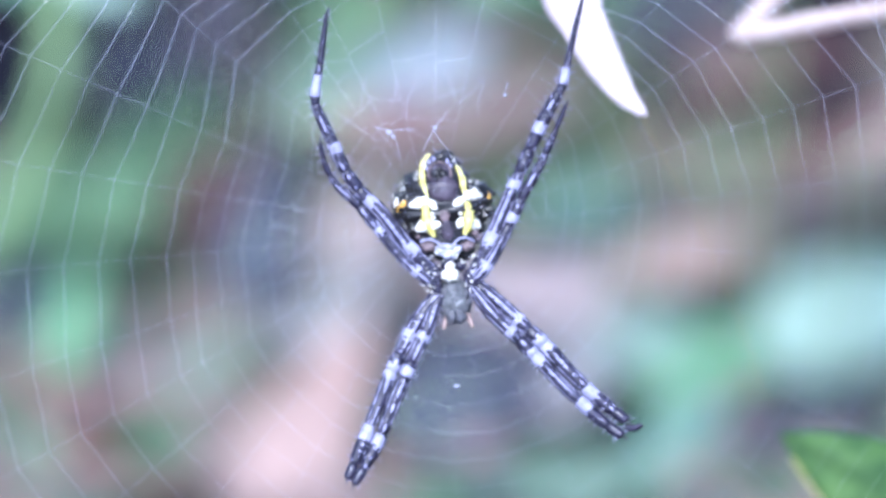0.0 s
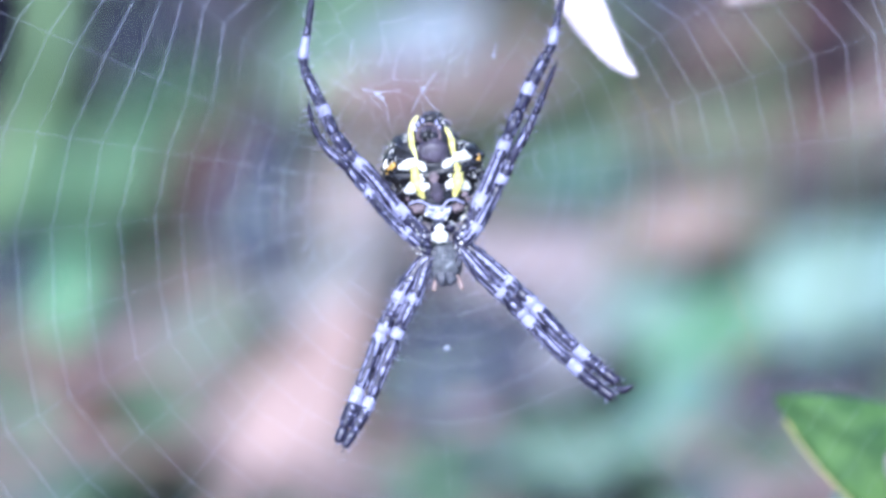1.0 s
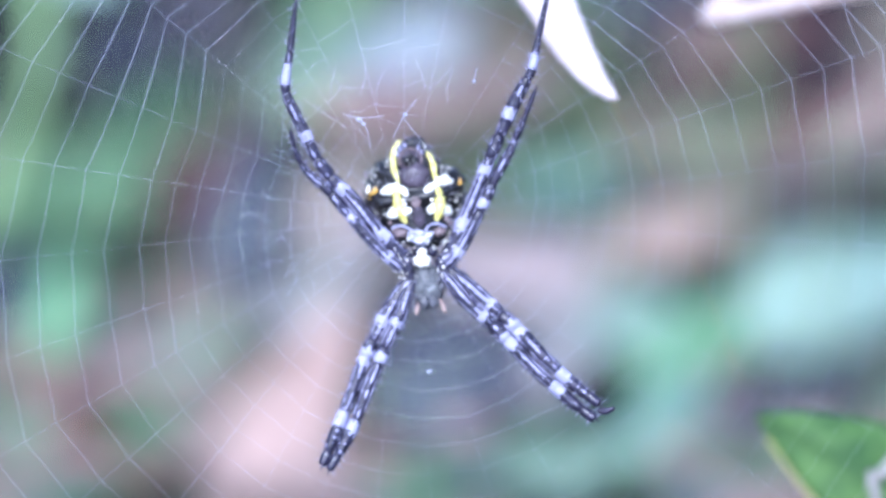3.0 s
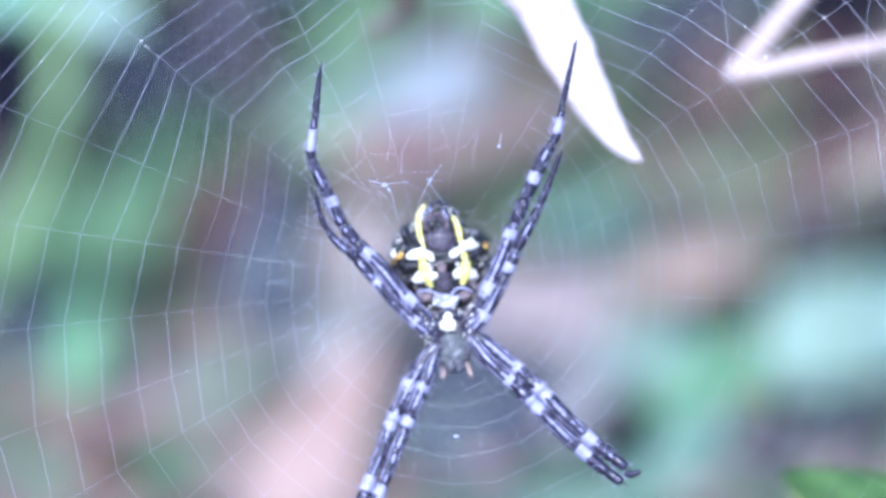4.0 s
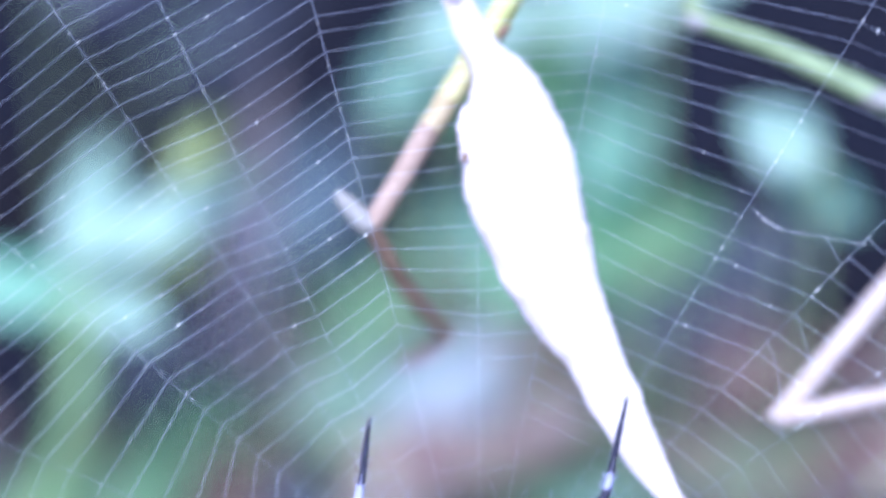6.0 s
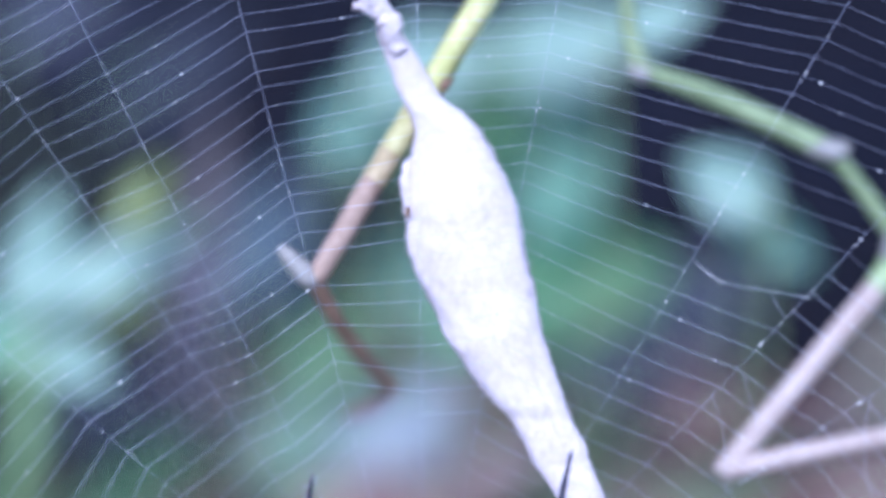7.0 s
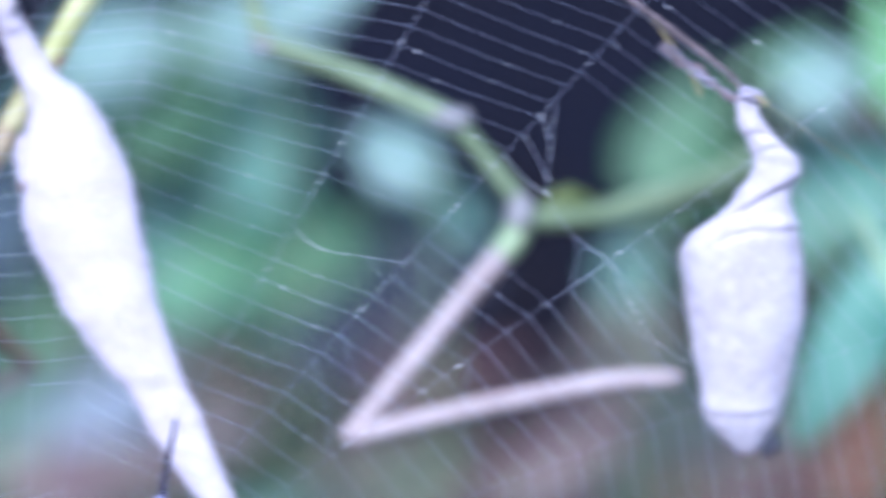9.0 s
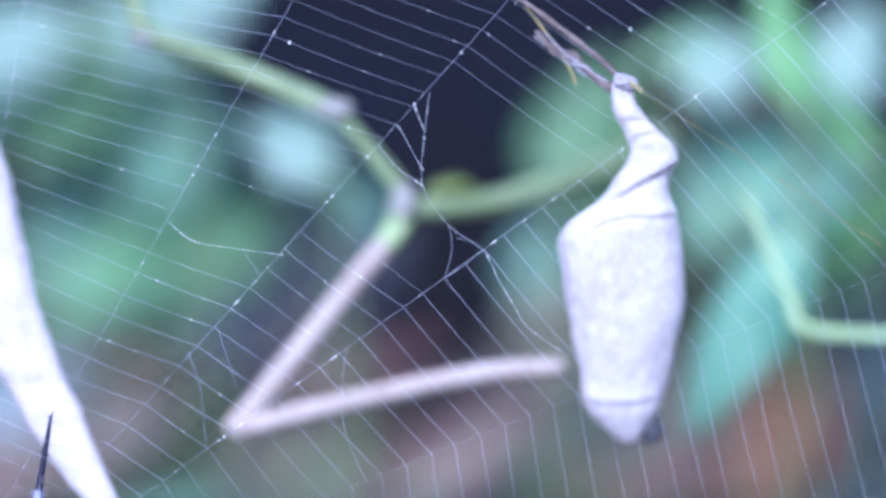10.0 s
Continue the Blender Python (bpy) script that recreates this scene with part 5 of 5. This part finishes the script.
# dead leaves on the soil
dead_leaf((-12.14, 54.18, -12.60), 24.37, 9.27, 68, DEAD_PINK, "large pinkish dead leaf lying on the soil", seed=1)
dead_leaf((7.35, 71.00, -0.27), 19.27, 11.16, -15, DEAD_PALE, "pale pinkish dead leaf lying on the soil", seed=2)
dead_leaf((-8.54, 74.79, 3.92), 15.74, 9.97, 80, DEAD_PALE, "pale pinkish dead leaf lying on the soil", seed=3)
sprig((-2.09, 53.00, 12.64), 20.51, 5.72, 2, DEAD_BROWN, "withered brown leaf on a thin stalk", seed=4)
dead_leaf((26.91, 75.97, 4.60), 27.11, 6.78, 18, DEAD_PALE, "pale pinkish dead leaf lying on the soil", seed=5)
dead_leaf((22.78, 68.23, 2.44), 13.38, 6.18, 20, DEAD_TAN, "tan dead leaf lying on the soil", seed=6)
sprig((34.10, 68.00, 11.77), 21.59, 5.27, 25, DEAD_DARK, "withered dark brown leaf on a thin stalk", seed=7)
sprig((27.77, 66.00, 18.95), 16.46, 5.98, 18, DEAD_DARK, "withered dark brown leaf on a thin stalk", seed=8)
dead_leaf((9.77, 95.65, 15.96), 14.21, 7.10, 10, DEAD_BROWN, "brown dead leaf lying on the soil", seed=9)
dead_leaf((-27.43, 78.10, -3.41), 15.05, 9.86, 60, DEAD_DARK, "dark brown dead leaf lying on the soil", seed=10)
dead_leaf((-34.55, 52.51, -18.18), 15.23, 6.19, 20, DEAD_RUST, "rusty dead leaf lying on the soil", seed=11)
dead_leaf((-19.99, 83.70, 9.06), 16.04, 8.56, 50, DEAD_OLIVE, "olive dead leaf lying on the soil", seed=12)
sprig((38.07, 50.00, 13.39), 14.16, 4.95, 35, DEAD_BROWN, "withered brown leaf on a thin stalk", seed=14)
dead_leaf((25.65, 91.76, 9.10), 11.47, 4.69, 15, DEAD_PINK, "pinkish dead leaf lying on the soil", seed=15)
dead_leaf((67.59, 87.55, 11.29), 22.20, 12.76, 55, DEAD_RUST, "rusty dead leaf lying on the soil", seed=16)
dead_leaf((52.68, 80.85, 7.42), 15.39, 5.64, 10, DEAD_RUST, "rusty dead leaf lying on the soil", seed=17)
dead_leaf((46.59, 107.41, 22.75), 14.21, 6.01, 60, DEAD_TAN, "tan dead leaf lying on the soil", seed=18)
dead_leaf((75.56, 134.85, 40.90), 12.21, 4.99, 10, DEAD_TAN, "tan dead leaf lying on the soil", seed=19)
dead_leaf((-0.84, 112.77, 16.61), 24.25, 15.01, 40, LEAF_SKY, "leaf with a bluish sky sheen in its colour, lying on the soil", seed=20)


def build_corner_leaf():
    """The green leaf with a yellowed margin on its pinkish stem beside the web."""
    plant = herb("green_plant", [(*(36.01, 12.00, -23.64), 0.5), (*(33.06, 10.00, -18.99), 0.45), (*(32.09, 9.20, -16.30), 0.42), (*(31.89, 9.00, -14.87), 0.4)], NODE_PALE, "green leaf with a yellowed edge on a pinkish stem")
    part("side_stem", tube(bmesh.new(), smooth_path([(*(32.50, 9.00, -15.35), 0.4), (*(33.49, 9.00, -13.85), 0.36), (*(35.54, 9.40, -11.63), 0.32)], 5), sides=8), NODE_PALE, plant)
    along, across = ways(152, 10)
    mid, length, width = Vector((32.6, 10.50, -15.75)), 20.0, 8.8
    leaf_on(plant, mid, length, width, 152, LEAF_LIME, 10, 0.04, 33, rib=LEAF_LIME)
    rim = []
    for k in range(1, 14):
        u = k / 14
        edge = width / 2 * math.sin(math.pi * u**0.75) ** 0.8
        p = mid + along * (length * (u - 0.5)) + across * edge - Vector((0, 0.15 + edge * 0.22, 0))
        rim.append((*p, 0.05 + 0.07 * u))
    part("yellow_margin", tube(bmesh.new(), smooth_path(rim, 3), sides=7, rough=0.3, wave=3), LEAF_EDGE, plant, "yellowed leaf margin")
    leaf_on(plant, (31.99, 13.00, -18.43), 8.99, 4.50, 20, LEAF_AQUA, 20, 0.05, 34)


build_corner_leaf()

sprig((2.90, 64.40, 45.41), 16.34, 11.39, 60, LEAF_GREEN, "green leaf in shade", seed=35)
sprig((-0.54, 57.50, 49.07), 11.61, 8.70, 20, LEAF_AQUA, "pale leaf in shade", seed=36)
sprig((6.40, 66.70, 30.39), 6.49, 3.99, 40, LEAF_BRIGHT, "small bright green leaf in shade", seed=37)
dead_leaf((-12.01, 63.37, -2.67), 15.64, 8.86, 20, DEAD_ASH, "ash-grey dead leaf lying on the soil", seed=38)
dead_leaf((3.56, 98.44, 12.96), 11.65, 6.36, 30, DEAD_BROWN, "brown dead leaf lying on the soil", seed=39)
sprig((9.47, 72.80, 47.59), 10.18, 5.60, 100, LEAF_MINT, "mint green leaf in shade", seed=40)
sprig((3.45, 75.60, 31.72), 7.71, 4.63, 150, LEAF_GREEN, "mint green leaf in shade", seed=41)
dead_leaf((10.12, 58.15, -8.00), 13.99, 6.46, 70, DEAD_ASH, "ash-grey dead leaf lying on the soil", seed=42)
sprig((16.75, 66.00, 30.30), 10.45, 6.47, 30, LEAF_GREEN, "mint green leaf in shade", seed=44)
sprig((-16.48, 60.00, 3.87), 15.64, 7.33, 80, LEAF_SLATE, "slate leaf with shade in its colour, close to the soil", seed=45)
sprig((59.41, 52.00, 34.47), 12.33, 8.06, 70, LEAF_MINT, "mint green leaf beside the hanging case", seed=46)
sprig((67.94, 44.00, 39.60), 10.14, 3.23, 130, LEAF_BRIGHT, "narrow bright green leaf", seed=47)
sprig((1.40, 66.00, -6.93), 11.76, 6.65, 10, LEAF_SLATE, "slate leaf with shade in its colour, close to the soil", seed=48)
sprig((1.46, 56.00, -11.22), 14.94, 9.16, 15, LEAF_SLATE, "slate leaf with shade in its colour, close to the soil", seed=49)

# more of the undergrowth
sprig((-30.13, 72.00, 7.55), 14.25, 8.65, 60, LEAF_GREEN, "green leaf close to the soil", seed=51)
sprig((-23.99, 78.00, 7.29), 12.45, 7.78, 40, DEAD_DARK, "dark withered leaf on a thin stalk", seed=52)
sprig((-33.15, 62.00, -4.78), 10.33, 4.67, 75, LEAF_FRESH, "small fresh green leaf close to the soil", seed=53)
dead_leaf((-25.61, 55.77, -16.30), 12.52, 8.19, 60, LEAF_GREEN, "green fallen leaf lying on the soil", seed=54)
dead_leaf((11.87, 55.03, -16.73), 12.49, 9.13, 15, LEAF_SAGE, "grey-green fallen leaf lying on the soil", seed=55)
dead_leaf((4.92, 54.45, -17.06), 10.55, 7.19, 30, LEAF_SAGE, "grey-green fallen leaf lying on the soil", seed=56)
sprig((31.96, 58.00, -11.69), 11.65, 5.82, 10, LEAF_NAVY, "navy leaf with deep shade in its colour, close to the soil", seed=57)
sprig((23.88, 56.00, -14.87), 13.01, 6.75, 20, LEAF_SLATE, "slate leaf with shade in its colour, close to the soil", seed=58)
sprig((21.98, 76.00, 20.71), 11.34, 7.73, 20, DEAD_MID, "withered brownish leaf on a thin stalk", seed=59)
sprig((25.76, 70.00, 11.33), 11.12, 5.05, 20, DEAD_OLIVE, "faded olive leaf on a thin stalk", seed=60)
sprig((19.45, 74.00, 11.60), 9.73, 5.12, 30, DEAD_BROWN, "withered brown leaf on a thin stalk", seed=61)
sprig((35.04, 80.00, 5.58), 12.53, 5.74, 10, DEAD_BROWN, "withered brown leaf on a thin stalk", seed=62)
sprig((7.20, 82.00, 20.03), 11.04, 8.41, 40, DEAD_PINK, "pinkish withered leaf on a thin stalk", seed=63)
sprig((-33.87, 84.00, 55.84), 13.75, 7.93, 30, LEAF_SLATE, "slate leaf with shade in its colour", seed=64)
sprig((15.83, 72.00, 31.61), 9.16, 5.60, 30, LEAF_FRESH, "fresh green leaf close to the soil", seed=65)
sprig((71.21, 60.00, 9.56), 13.68, 9.28, 60, LEAF_NAVY, "navy leaf with deep shade in its colour, close to the soil", seed=66)
sprig((69.78, 56.00, 25.05), 11.08, 4.82, 20, LEAF_NAVY, "navy leaf with deep shade in its colour", seed=67)
sprig((55.93, 44.00, 46.44), 8.77, 2.77, 25, LEAF_GREEN, "dark green narrow leaf", seed=68)
sprig((70.25, 50.00, 31.73), 10.38, 5.19, 30, LEAF_BRIGHT, "bright green leaf in shade", seed=69)
sprig((67.61, 52.00, 38.72), 10.45, 2.85, 12, DEAD_MID, "withered brownish leaf on a thin stalk", seed=70)
sprig((64.55, 58.00, 13.54), 15.53, 9.22, 62, DEAD_RUST, "withered rusty leaf on a thin stalk", seed=71)
sprig((17.03, 66.00, 24.57), 11.97, 5.98, 45, LEAF_SLATE, "slate leaf with shade in its colour", seed=72)
sprig((54.99, 58.00, 10.20), 13.10, 5.34, 10, DEAD_DARK, "withered dark brown leaf on a thin stalk", seed=73)
sprig((11.48, 70.00, 6.78), 13.65, 4.55, 8, LEAF_TEAL, "bluish green leaf close to the soil", seed=74)
sprig((20.38, 66.00, 1.90), 11.97, 4.99, 12, DEAD_PINK, "pinkish withered leaf on a thin stalk", seed=75)
sprig((5.65, 66.00, 27.92), 12.97, 5.49, 25, LEAF_FRESH, "fresh green leaf in shade", seed=76)
sprig((-15.00, 88.00, 34.70), 15.00, 8.57, 70, LEAF_DEEP, "bluish leaf with shade in its colour, close to the soil", seed=77)
sprig((26.44, 82.00, 29.48), 14.72, 9.46, 40, LEAF_SLATE, "slate leaf with shade in its colour", seed=78)
sprig((-38.52, 64.00, -2.94), 9.41, 5.94, 40, LEAF_NAVY, "navy leaf with deep shade in its colour, close to the soil", seed=79)
sprig((-29.92, 84.00, 19.34), 13.22, 7.41, 60, LEAF_NAVY, "navy leaf with deep shade in its colour, close to the soil", seed=80)
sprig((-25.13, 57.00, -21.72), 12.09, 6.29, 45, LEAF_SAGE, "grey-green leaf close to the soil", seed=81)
sprig((-24.52, 92.00, 51.04), 17.36, 10.85, 30, LEAF_NAVY, "navy leaf with deep shade in its colour, close to the soil", seed=82)
sprig((0.84, 74.00, 32.34), 11.78, 7.68, 30, LEAF_MINT, "mint-green leaf close to the soil", seed=83)
sprig((6.66, 66.00, 14.76), 9.48, 4.49, 20, DEAD_MID, "withered brownish leaf on a thin stalk", seed=84)
sprig((-1.11, 58.00, -11.72), 10.19, 5.82, 70, LEAF_SLATE, "slate leaf with shade in its colour, close to the soil", seed=85)
sprig((-24.32, 80.00, 13.22), 9.92, 6.27, 60, LEAF_GREEN, "green leaf close to the soil", seed=86)
sprig((-13.87, 80.00, 13.32), 8.88, 5.74, 20, DEAD_DARK, "dark withered leaf on a thin stalk", seed=87)
